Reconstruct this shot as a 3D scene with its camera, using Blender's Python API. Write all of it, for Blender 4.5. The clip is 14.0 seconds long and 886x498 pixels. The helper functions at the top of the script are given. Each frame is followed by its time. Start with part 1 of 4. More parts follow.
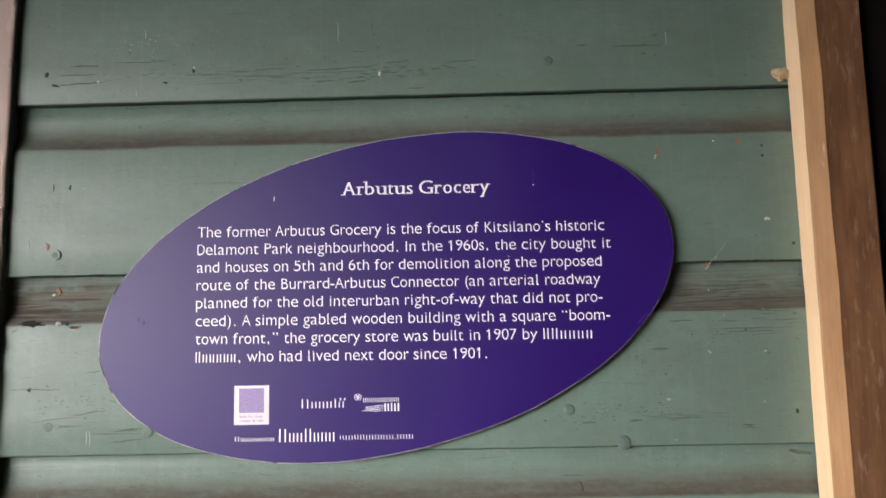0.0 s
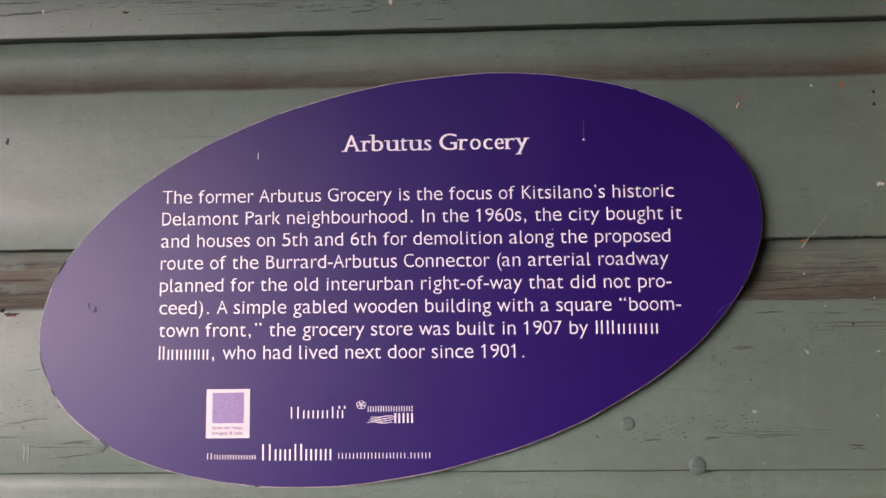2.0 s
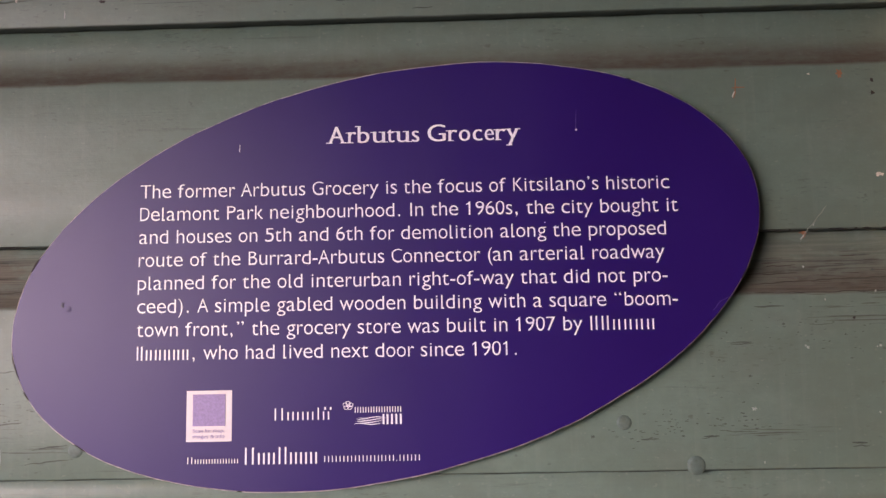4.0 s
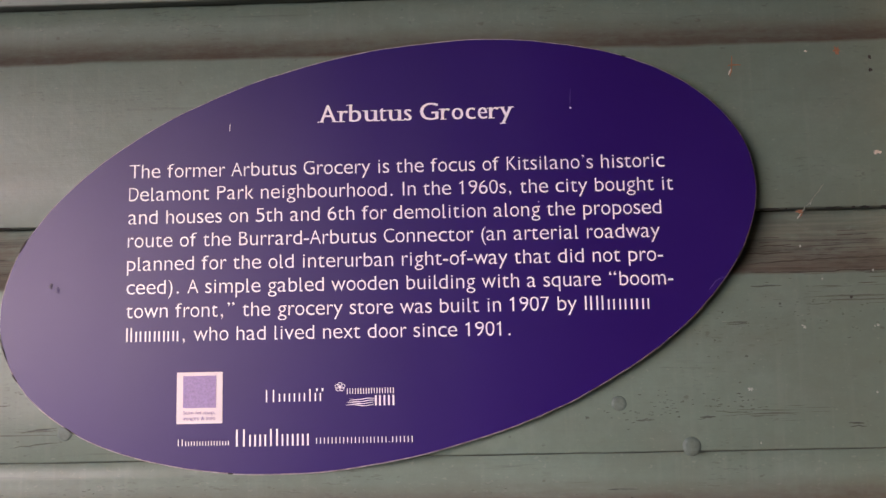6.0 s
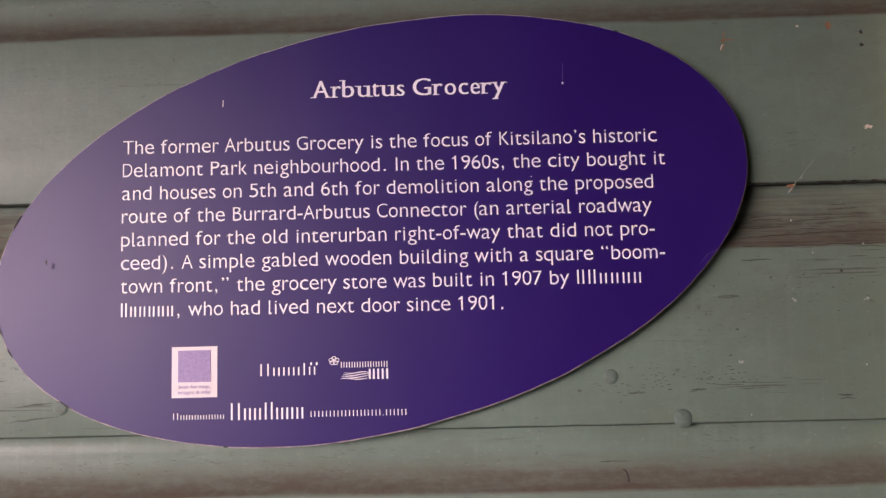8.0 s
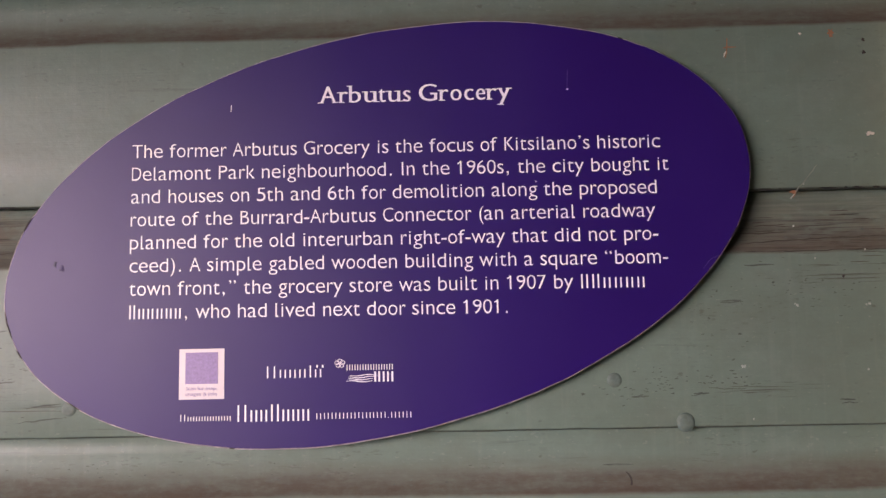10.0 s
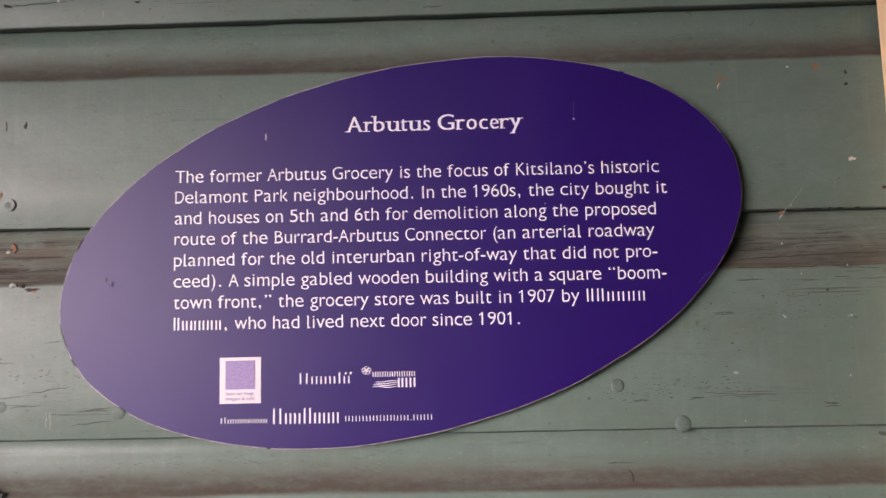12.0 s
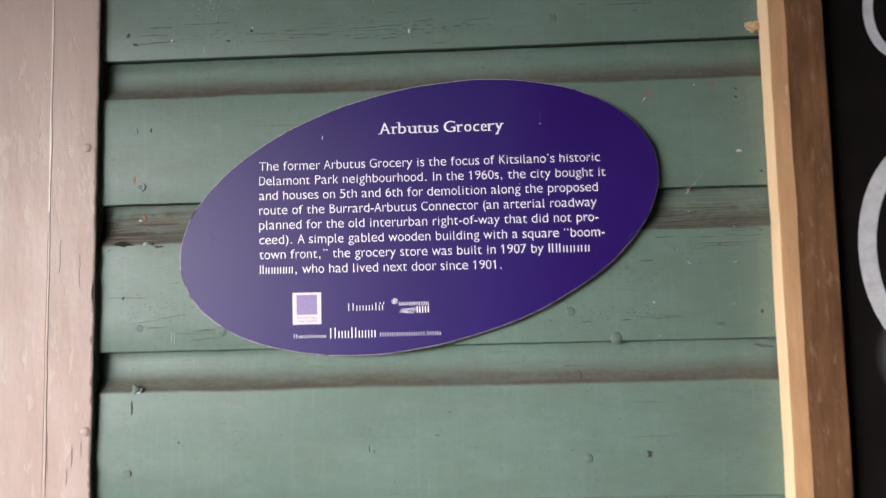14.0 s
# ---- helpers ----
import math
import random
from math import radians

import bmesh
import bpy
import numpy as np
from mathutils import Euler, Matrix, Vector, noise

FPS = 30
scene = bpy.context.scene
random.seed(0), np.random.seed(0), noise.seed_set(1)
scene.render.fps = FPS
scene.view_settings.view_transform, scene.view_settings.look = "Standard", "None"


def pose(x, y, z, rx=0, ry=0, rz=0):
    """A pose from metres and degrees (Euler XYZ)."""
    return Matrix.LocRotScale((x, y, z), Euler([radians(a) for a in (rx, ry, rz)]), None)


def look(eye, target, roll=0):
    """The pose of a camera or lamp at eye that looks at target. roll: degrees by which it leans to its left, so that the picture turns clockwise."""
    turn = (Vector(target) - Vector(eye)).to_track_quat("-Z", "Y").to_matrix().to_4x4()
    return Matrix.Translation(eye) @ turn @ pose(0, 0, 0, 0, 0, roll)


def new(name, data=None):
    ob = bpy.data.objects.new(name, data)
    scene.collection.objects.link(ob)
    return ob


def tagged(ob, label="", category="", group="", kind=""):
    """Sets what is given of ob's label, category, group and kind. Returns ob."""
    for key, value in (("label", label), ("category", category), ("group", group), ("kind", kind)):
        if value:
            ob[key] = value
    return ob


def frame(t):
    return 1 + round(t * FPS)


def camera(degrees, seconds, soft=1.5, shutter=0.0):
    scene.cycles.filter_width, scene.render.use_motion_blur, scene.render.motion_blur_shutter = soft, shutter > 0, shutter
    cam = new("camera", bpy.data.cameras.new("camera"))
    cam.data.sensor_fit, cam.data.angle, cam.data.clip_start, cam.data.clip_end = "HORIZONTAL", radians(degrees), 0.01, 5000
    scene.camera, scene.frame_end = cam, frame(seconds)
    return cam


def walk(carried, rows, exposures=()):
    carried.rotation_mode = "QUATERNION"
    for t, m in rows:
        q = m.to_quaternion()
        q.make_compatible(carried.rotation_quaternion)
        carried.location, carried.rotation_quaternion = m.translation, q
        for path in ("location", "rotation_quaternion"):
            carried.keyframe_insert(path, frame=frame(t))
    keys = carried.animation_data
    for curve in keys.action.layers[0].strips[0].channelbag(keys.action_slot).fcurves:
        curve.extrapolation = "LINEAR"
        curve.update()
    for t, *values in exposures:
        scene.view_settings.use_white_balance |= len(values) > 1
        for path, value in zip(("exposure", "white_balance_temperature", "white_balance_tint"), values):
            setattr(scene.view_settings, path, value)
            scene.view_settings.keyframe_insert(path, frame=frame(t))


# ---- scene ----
cam = camera(64.0, 14.0, soft=1.4, shutter=0.5)
# seconds, eye x y z in metres, yaw, pitch, roll in degrees
ROWS = [
    (0, 0.0342, -0.5289, 1.4808, 1.12, 6.27, -1.19),
    (0.5, 0.0497, -0.5281, 1.4698, 2.07, 5.77, -1.05),
    (1, 0.0340, -0.4852, 1.4694, 2.71, 5.31, -0.85),
    (1.5, 0.0225, -0.4411, 1.4806, 2.45, 5.20, -0.75),
    (2, 0.0228, -0.4209, 1.4809, 2.00, 5.54, -0.72),
    (2.5, 0.0229, -0.4127, 1.4778, 1.54, 5.99, -0.90),
    (5, 0.0239, -0.4045, 1.4729, 1.23, 6.07, -1.21),
    (5.5, 0.0244, -0.4023, 1.4691, 1.19, 5.89, -1.25),
    (6, 0.0266, -0.4009, 1.4673, 1.20, 5.65, -1.29),
    (6.5, 0.0287, -0.3995, 1.4649, 1.14, 5.48, -1.32),
    (7, 0.0292, -0.3999, 1.4630, 1.10, 5.26, -1.35),
    (7.5, 0.0278, -0.4009, 1.4597, 1.04, 5.08, -1.42),
    (8, 0.0289, -0.4020, 1.4580, 1.02, 4.92, -1.45),
    (10.5, 0.0263, -0.4091, 1.4578, 1.16, 5.40, -1.15),
    (11, 0.0254, -0.4153, 1.4594, 1.02, 5.53, -1.20),
    (11.5, 0.0242, -0.4277, 1.4619, 1.06, 5.54, -1.28),
    (12, 0.0193, -0.4441, 1.4638, 1.41, 5.38, -1.30),
    (12.5, 0.0119, -0.4673, 1.4639, 2.06, 5.16, -1.38),
    (13, 0.0122, -0.5006, 1.4611, 2.60, 4.95, -1.52),
    (13.5, 0.0225, -0.5586, 1.4492, 2.80, 4.58, -1.79),
    (14, 0.0295, -0.6273, 1.4322, 2.39, 4.06, -1.47),
]
EXPOSURES = [(0.0, 2.04, 5950, 13), (1.2, 1.97, 6080, 20), (2.2, 1.83, 6400, 33), (8.2, 1.69, 6550, 34), (11.3, 1.79, 6400, 32), (12.5, 1.92, 6180, 26), (13.2, 1.97, 5960, 18), (14.0, 2.06, 5800, 10)]
walk(cam, [(t, pose(x, y, z, 90 + pitch, 0, yaw) @ pose(0, 0, 0, 0, 0, roll)) for t, x, y, z, yaw, pitch, roll in ROWS], EXPOSURES)

# ---- daylight ----
SUN_AZ, SUN_EL = 226.0, 4.6   # degrees clockwise from +y, and above the horizon
world = bpy.data.worlds.new("sky")
scene.world = world
world.use_nodes = True
wn = world.node_tree.nodes
sky = wn.new("ShaderNodeTexSky")
sky.sky_type, sky.sun_disc = "NISHITA", False
sky.sun_elevation, sky.sun_rotation = radians(SUN_EL), radians(SUN_AZ)
sky.air_density, sky.dust_density = 1.0, 4.0
wn["Background"].inputs["Strength"].default_value = 0.06
world.node_tree.links.new(sky.outputs["Color"], wn["Background"].inputs["Color"])
sun = new("sun", bpy.data.lights.new("sun", "SUN"))
sun.data.energy, sun.data.angle, sun.data.color = 3.0, radians(38), (1.0, 0.97, 0.95)
sun_way = Vector((math.sin(radians(SUN_AZ)) * math.cos(radians(SUN_EL)), math.cos(radians(SUN_AZ)) * math.cos(radians(SUN_EL)), math.sin(radians(SUN_EL))))
sun.matrix_world = look(sun_way * 20, (0, 0, 0))


# ---- materials ----
class Nodes:
    """A node material under construction."""

    def __init__(self, name, rough=0.5, metal=0.0):
        self.mat = bpy.data.materials.new(name)
        self.mat.use_nodes = True
        self.tree = self.mat.node_tree
        self.bsdf = self.tree.nodes["Principled BSDF"]
        self.bsdf.inputs["Roughness"].default_value = rough
        self.bsdf.inputs["Metallic"].default_value = metal

    def node(self, kind, **sets):
        n = self.tree.nodes.new(kind)
        for k, v in sets.items():
            n.inputs[k.replace("_", " ")].default_value = v
        return n

    def link(self, a, b):
        self.tree.links.new(a, b)
        return b

    def coords(self, scale=(1, 1, 1), what="Object", shift=(0, 0, 0)):
        tc = self.node("ShaderNodeTexCoord")
        mp = self.node("ShaderNodeMapping", Scale=scale, Location=shift)
        self.link(tc.outputs[what], mp.inputs["Vector"])
        return mp.outputs["Vector"]

    def place(self, scale=(1, 1, 1), shift=(0, 0, 0)):
        ge = self.node("ShaderNodeNewGeometry")
        mp = self.node("ShaderNodeMapping", Scale=scale, Location=shift)
        self.link(ge.outputs["Position"], mp.inputs["Vector"])
        return mp.outputs["Vector"]

    def noise(self, vec, scale, detail=4.0, rough=0.55, warp=0.0):
        n = self.node("ShaderNodeTexNoise", Scale=scale, Detail=detail, Roughness=rough, Distortion=warp)
        self.link(vec, n.inputs["Vector"])
        return n.outputs["Fac"]

    def ramp(self, fac, *stops):
        r = self.node("ShaderNodeValToRGB")
        els = r.color_ramp.elements
        while len(els) < len(stops):
            els.new(0.5)
        for e, (p, c) in zip(els, stops):
            e.position = p
            e.color = (c, c, c, 1) if isinstance(c, (int, float)) else (*c, 1)
        self.link(fac, r.inputs["Fac"])
        return r.outputs["Color"]

    def math(self, op, a, b=None, clamp=False):
        m = self.node("ShaderNodeMath")
        m.operation, m.use_clamp = op, clamp
        for i, v in enumerate((a, b)):
            if v is None:
                continue
            if isinstance(v, (int, float)):
                m.inputs[i].default_value = v
            else:
                self.link(v, m.inputs[i])
        return m.outputs[0]

    def mix(self, fac, a, b):
        m = self.node("ShaderNodeMix")
        m.data_type = "RGBA"
        for sock, v in ((m.inputs[0], fac), (m.inputs[6], a), (m.inputs[7], b)):
            if isinstance(v, (int, float)):
                sock.default_value = v
            elif isinstance(v, tuple):
                sock.default_value = (*v, 1)
            else:
                self.link(v, sock)
        return m.outputs[2]

    def xyz(self, vec):
        s = self.node("ShaderNodeSeparateXYZ")
        self.link(vec, s.inputs[0])
        return s.outputs

    def color(self, c):
        if isinstance(c, tuple):
            self.bsdf.inputs["Base Color"].default_value = (*c, 1)
        else:
            self.link(c, self.bsdf.inputs["Base Color"])

    def bump(self, height, strength=0.3, distance=0.001):
        b = self.node("ShaderNodeBump", Strength=strength, Distance=distance)
        self.link(height, b.inputs["Height"])
        self.link(b.outputs["Normal"], self.bsdf.inputs["Normal"])


def plain(name, color, rough=0.5, vary=0.12, scale=60.0, bump=0.15, metal=0.0, gloss=0.5):
    """A surface of one paint or stuff, with mottling at two scales and a fine relief."""
    n = Nodes(name, rough, metal)
    n.bsdf.inputs["Specular IOR Level"].default_value = gloss
    v = n.coords()
    a, b = n.noise(v, scale), n.noise(v, scale * 7)
    f = n.math("ADD", n.math("MULTIPLY", a, 0.7), n.math("MULTIPLY", b, 0.3))
    dark, light = tuple(c * (1 - vary) for c in color), tuple(min(1, c * (1 + vary)) for c in color)
    n.color(n.ramp(f, (0.3, dark), (0.7, light)))
    if bump:
        n.bump(b, bump, 0.0004)
    return n.mat


# places on the siding where the paint has split along the grain: x, z, half width, half height
SPLITS = [(-0.10, 1.677, 0.17, 0.012), (-0.24, 1.4985, 0.07, 0.016), (0.235, 1.500, 0.09, 0.016), (0.245, 1.476, 0.08, 0.012), (0.20, 1.412, 0.055, 0.007), (-0.22, 1.412, 0.08, 0.016)]


def siding_paint(name, dirt=(0.078, 0.059, 0.043), dirt_amount=1.0, bare=False):
    n = Nodes(name, 0.42)
    n.bsdf.inputs["Specular IOR Level"].default_value = 0.45
    pos = n.place()
    loc = n.coords()
    x, y, z = n.xyz(loc)
    blotch = n.noise(n.place((1.0, 1.0, 2.0)), 9.0, 5.0)
    fine = n.noise(pos, 260.0, 3.0)
    grain = n.noise(n.place((6.0, 40.0, 420.0)), 1.0, 5.0, 0.65, 0.6)
    paint = n.ramp(blotch, (0.25, (0.120, 0.184, 0.144)), (0.75, (0.153, 0.222, 0.182)))
    paint = n.mix(n.ramp(grain, (0.30, 0.16), (0.52, 0.0)), paint, (0.115, 0.165, 0.135))
    paint = n.mix(n.ramp(fine, (0.64, 0.0), (0.80, 0.30)), paint, (0.30, 0.35, 0.31))
    # grime in patches, rubbed places and dark specks
    paint = n.mix(n.ramp(n.noise(n.place((1, 1, 1.6), (4, 2, 9)), 5.5, 5.0, 0.6), (0.42, 0.0), (0.68, 0.40)), paint, (0.122, 0.172, 0.136))
    paint = n.mix(n.ramp(n.noise(n.place((0.7, 1, 1.4), (7, 1, 3)), 26.0, 5.0, 0.65), (0.52, 0.0), (0.72, 0.32)), paint, (0.205, 0.262, 0.225))
    paint = n.mix(n.ramp(n.noise(n.place((0.6, 1, 1), (1, 8, 5)), 170.0, 2.0, 0.5), (0.69, 0.0), (0.75, 0.6)), paint, (0.06, 0.066, 0.055))
    paint = n.mix(n.ramp(n.noise(n.place((0.8, 1, 1), (5, 5, 5)), 120.0, 4.0, 0.7), (0.40, 0.22), (0.60, 0.0)), paint, (0.100, 0.135, 0.105))
    paint = n.mix(n.ramp(n.noise(n.place((9, 20, 260), (2, 2, 6)), 1.0, 4.0, 0.6, 0.4), (0.27, 0.5), (0.34, 0.0)), paint, (0.075, 0.095, 0.078))
    film = n.noise(n.place((0.9, 1, 2.2), (8, 3, 1)), 13.0, 6.0, 0.65)
    paint = n.mix(n.ramp(film, (0.47, 0.0), (0.68, 0.34)), paint, (0.108, 0.130, 0.098))
    where = n.ramp(n.noise(n.place((1, 1, 1.8), (3, 9, 2)), 20.0, 3.0), (0.50, 0.0), (0.64, 1.0))
    dash = n.ramp(n.noise(n.place((150, 60, 620), (1, 7, 4)), 1.0, 3.0, 0.6), (0.575, 0.0), (0.65, 0.45))
    paint = n.mix(n.math("MULTIPLY", where, dash), paint, (0.070, 0.085, 0.070))
    pale = n.ramp(n.noise(n.place((210, 60, 420), (9, 2, 5)), 1.0, 3.0, 0.6), (0.64, 0.0), (0.70, 0.25))
    paint = n.mix(pale, paint, (0.27, 0.32, 0.28))
    # faint upright brush marks and runs
    runs = n.ramp(n.noise(n.place((160, 30, 9), (2, 4, 8)), 1.0, 4.0, 0.6), (0.54, 0.0), (0.74, 0.30))
    paint = n.mix(runs, paint, (0.190, 0.245, 0.205))
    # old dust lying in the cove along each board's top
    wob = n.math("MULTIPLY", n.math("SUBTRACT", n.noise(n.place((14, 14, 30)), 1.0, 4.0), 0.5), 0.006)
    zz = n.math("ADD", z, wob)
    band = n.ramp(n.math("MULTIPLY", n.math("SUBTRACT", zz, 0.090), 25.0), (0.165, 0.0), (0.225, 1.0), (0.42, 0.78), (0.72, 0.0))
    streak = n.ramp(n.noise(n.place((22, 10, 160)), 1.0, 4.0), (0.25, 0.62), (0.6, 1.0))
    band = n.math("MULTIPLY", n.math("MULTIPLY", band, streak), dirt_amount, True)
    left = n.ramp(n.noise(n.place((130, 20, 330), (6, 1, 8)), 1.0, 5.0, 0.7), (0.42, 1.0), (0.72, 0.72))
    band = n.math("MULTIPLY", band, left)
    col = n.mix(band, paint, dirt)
    # dark line painted along each board's lower edge for the shaded lap gap
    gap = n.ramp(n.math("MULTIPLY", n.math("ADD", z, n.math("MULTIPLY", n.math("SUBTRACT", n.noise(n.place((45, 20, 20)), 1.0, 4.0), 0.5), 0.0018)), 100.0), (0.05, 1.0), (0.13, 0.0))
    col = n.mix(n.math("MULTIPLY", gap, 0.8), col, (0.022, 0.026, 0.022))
    if bare:  # paint gone from the hollow of this board, grey wood showing
        px = n.xyz(pos)[0]
        zone = n.ramp(n.math("MULTIPLY", n.math("SUBTRACT", zz, 0.090), 25.0), (0.16, 0.0), (0.22, 1.0), (0.80, 1.0), (1.0, 0.55))
        far = n.ramp(n.math("ADD", n.math("MULTIPLY", px, 1.6), 0.5), (0.10, 1.0), (0.24, 0.25), (0.72, 0.25), (0.79, 0.5), (1.0, 0.45))
        torn = n.ramp(n.noise(n.place((26, 20, 90), (1, 3, 2)), 1.0, 5.0, 0.65, 0.5), (0.36, 0.0), (0.52, 1.0))
        wood_grey = n.mix(n.ramp(n.noise(n.place((13, 20, 620)), 1.0, 5.0, 0.65, 0.5), (0.36, 0.0), (0.60, 1.0)), (0.040, 0.034, 0.026), (0.150, 0.142, 0.108))
        gone = n.math("MULTIPLY", n.math("MULTIPLY", zone, torn), far)
        col = n.mix(gone, col, wood_grey)
        band = n.math("ADD", band, gone, True)
    # splits in the paint, with grey wood in them
    area = None
    for cx, cz, rx, rz in SPLITS:
        px, py, pz = n.xyz(pos)
        dx = n.math("POWER", n.math("ABSOLUTE", n.math("DIVIDE", n.math("SUBTRACT", px, cx), rx)), 2.0)
        dz = n.math("POWER", n.math("ABSOLUTE", n.math("DIVIDE", n.math("SUBTRACT", pz, cz), rz)), 2.0)
        one = n.math("SUBTRACT", 1.0, n.math("ADD", dx, dz), True)
        area = one if area is None else n.math("MAXIMUM", area, one)
    crack = n.noise(n.place((18.0, 30.0, 900.0), (3.1, 0, 1.7)), 1.0, 5.0, 0.65, 0.5)
    lim = n.math("SUBTRACT", crack, n.math("MULTIPLY", area, 0.16))
    split = n.math("MULTIPLY", n.ramp(lim, (0.25, 1.0), (0.275, 0.0)), n.ramp(area, (0.0, 0.0), (0.25, 1.0)))
    col = n.mix(n.math("MULTIPLY", split, 0.65), col, (0.045, 0.046, 0.038))
    n.color(col)
    uneven = n.math("MULTIPLY", n.noise(n.place((0.8, 1, 1.6), (3, 3, 3)), 34.0, 5.0, 0.65), 0.45)
    n.link(n.ramp(n.math("ADD", band, uneven), (0.05, 0.36), (0.40, 0.56), (1.0, 0.85)), n.bsdf.inputs["Roughness"])
    relief = n.math("ADD", n.math("MULTIPLY", grain, 0.25), n.math("MULTIPLY", fine, 0.35))
    relief = n.math("ADD", relief, n.math("MULTIPLY", n.noise(pos, 55.0, 5.0), 1.0))
    relief = n.math("SUBTRACT", relief, n.math("MULTIPLY", split, 0.7))
    n.bump(relief, 0.30, 0.0010)
    return n.mat


def trim_paint():
    """Old thick pinkish white gloss paint: brush ridges, flaked and refilled patches, hairline cracks."""
    n = Nodes("trim_paint", 0.5)
    n.bsdf.inputs["Specular IOR Level"].default_value = 0.35
    a = n.noise(n.place((30, 30, 5)), 1.0, 5.0)
    b = n.noise(n.place((260, 260, 22)), 1.0, 4.0)
    col = n.ramp(a, (0.25, (0.410, 0.308, 0.258)), (0.7, (0.465, 0.362, 0.310)))
    col = n.mix(n.ramp(n.noise(n.place((16, 16, 3), (4, 4, 1)), 1.0, 4.0, 0.6), (0.46, 0.0), (0.64, 0.5)), col, (0.390, 0.280, 0.222))
    col = n.mix(n.ramp(b, (0.62, 0.0), (0.78, 0.30)), col, (0.57, 0.48, 0.42))
    flaked = n.noise(n.place((75, 75, 24), (3, 5, 2)), 1.0, 6.0, 0.62, 0.4)
    lost = n.ramp(flaked, (0.585, 0.0), (0.60, 1.0))
    col = n.mix(n.math("MULTIPLY", lost, 0.40), col, (0.52, 0.435, 0.385))
    rim = n.ramp(flaked, (0.572, 0.0), (0.584, 0.10), (0.598, 0.0))
    col = n.mix(rim, col, (0.36, 0.265, 0.215))
    col = n.mix(n.ramp(n.noise(n.place((420, 420, 14), (2, 1, 4)), 1.0, 4.0), (0.235, 0.6), (0.265, 0.0)), col, (0.27, 0.185, 0.145))
    n.color(col)
    n.link(n.ramp(n.noise(n.place((40, 40, 15), (6, 2, 2)), 1.0, 4.0), (0.35, 0.42), (0.65, 0.60)), n.bsdf.inputs["Roughness"])
    relief = n.math("ADD", n.math("MULTIPLY", b, 0.25), n.math("MULTIPLY", n.noise(n.place((70, 70, 30)), 1.0, 3.0), 1.5))
    n.bump(n.math("SUBTRACT", relief, n.math("MULTIPLY", lost, 0.2)), 0.45, 0.0012)
    return n.mat


def wood(name, dark, light, fleck=None, rough=0.55, flecks=(0.56, 0.67)):
    n = Nodes(name, rough)
    g = n.noise(n.place((150, 150, 7)), 1.0, 5.0, 0.6, 1.2)
    big = n.noise(n.place((70, 70, 16), (1, 0, 0)), 1.0, 5.0, 0.6)
    col = n.ramp(n.math("ADD", n.math("MULTIPLY", g, 0.4), n.math("MULTIPLY", big, 0.6)), (0.34, dark), (0.64, light))
    if fleck:
        f = n.noise(n.place((210, 210, 55), (5, 2, 7)), 1.0, 4.0, 0.6)
        col = n.mix(n.ramp(f, (flecks[0], 0.0), (flecks[1], 0.75)), col, fleck)
    n.color(col)
    n.bump(g, 0.35, 0.0008)
    return n.mat


def coated(n, color, rough, ior=1.5):
    """A matt body under a satin coat whose gloss has a tight lobe."""
    body = n.node("ShaderNodeBsdfDiffuse")
    n.link(color, body.inputs["Color"])
    coat = n.node("ShaderNodeBsdfAnisotropic")
    coat.distribution = "BECKMANN"
    if isinstance(rough, float):
        coat.inputs["Roughness"].default_value = rough
    else:
        n.link(rough, coat.inputs["Roughness"])
    edge = n.node("ShaderNodeFresnel", IOR=ior)
    both = n.node("ShaderNodeMixShader")
    n.link(edge.outputs[0], both.inputs[0])
    n.link(body.outputs[0], both.inputs[1])
    n.link(coat.outputs[0], both.inputs[2])
    n.link(both.outputs[0], n.tree.nodes["Material Output"].inputs["Surface"])
    n.tree.nodes.remove(n.bsdf)
    return n.mat


def vinyl():
    """The plaque's purple printed film, satin, with faint rubs."""
    n = Nodes("purple_film")
    v = n.place()
    tone = n.ramp(n.noise(v, 14.0, 4.0), (0.3, (0.0245, 0.0085, 0.120)), (0.7, (0.0285, 0.0110, 0.132)))
    smear = n.ramp(n.noise(n.place((1, 1, 0.35)), 22.0, 5.0, 0.6), (0.3, 0.42), (0.7, 0.47))
    return coated(n, tone, smear)


def printed(name, color):
    n = Nodes(name)
    tone = n.ramp(n.noise(n.place(), 90.0, 4.0), (0.3, tuple(c * 0.97 for c in color)), (0.7, color))
    return coated(n, tone, 0.42)


def blackboard():
    """Matt black paint, with a smear of chalk dust rubbed down from the stroke."""
    n = Nodes("blackboard", 0.9)
    n.bsdf.inputs["Specular IOR Level"].default_value = 0.1
    v = n.place()
    x, y, z = n.xyz(v)
    dx = n.math("POWER", n.math("DIVIDE", n.math("SUBTRACT", x, 0.400), 0.036), 2.0)
    dz = n.math("POWER", n.math("DIVIDE", n.math("SUBTRACT", z, 1.375), 0.042), 2.0)
    spot = n.math("SUBTRACT", 1.0, n.math("ADD", dx, dz), True)
    dust = n.math("MULTIPLY", spot, n.ramp(n.noise(n.place((60, 20, 16)), 1.0, 5.0, 0.6), (0.35, 0.0), (0.75, 0.8)))
    n.color(n.mix(dust, n.ramp(n.noise(v, 24.0, 5.0), (0.3, (0.0065, 0.0048, 0.0045)), (0.7, (0.0105, 0.0080, 0.0075))), (0.32, 0.31, 0.33)))
    n.bump(n.noise(v, 300.0, 3.0), 0.2, 0.0004)
    return n.mat


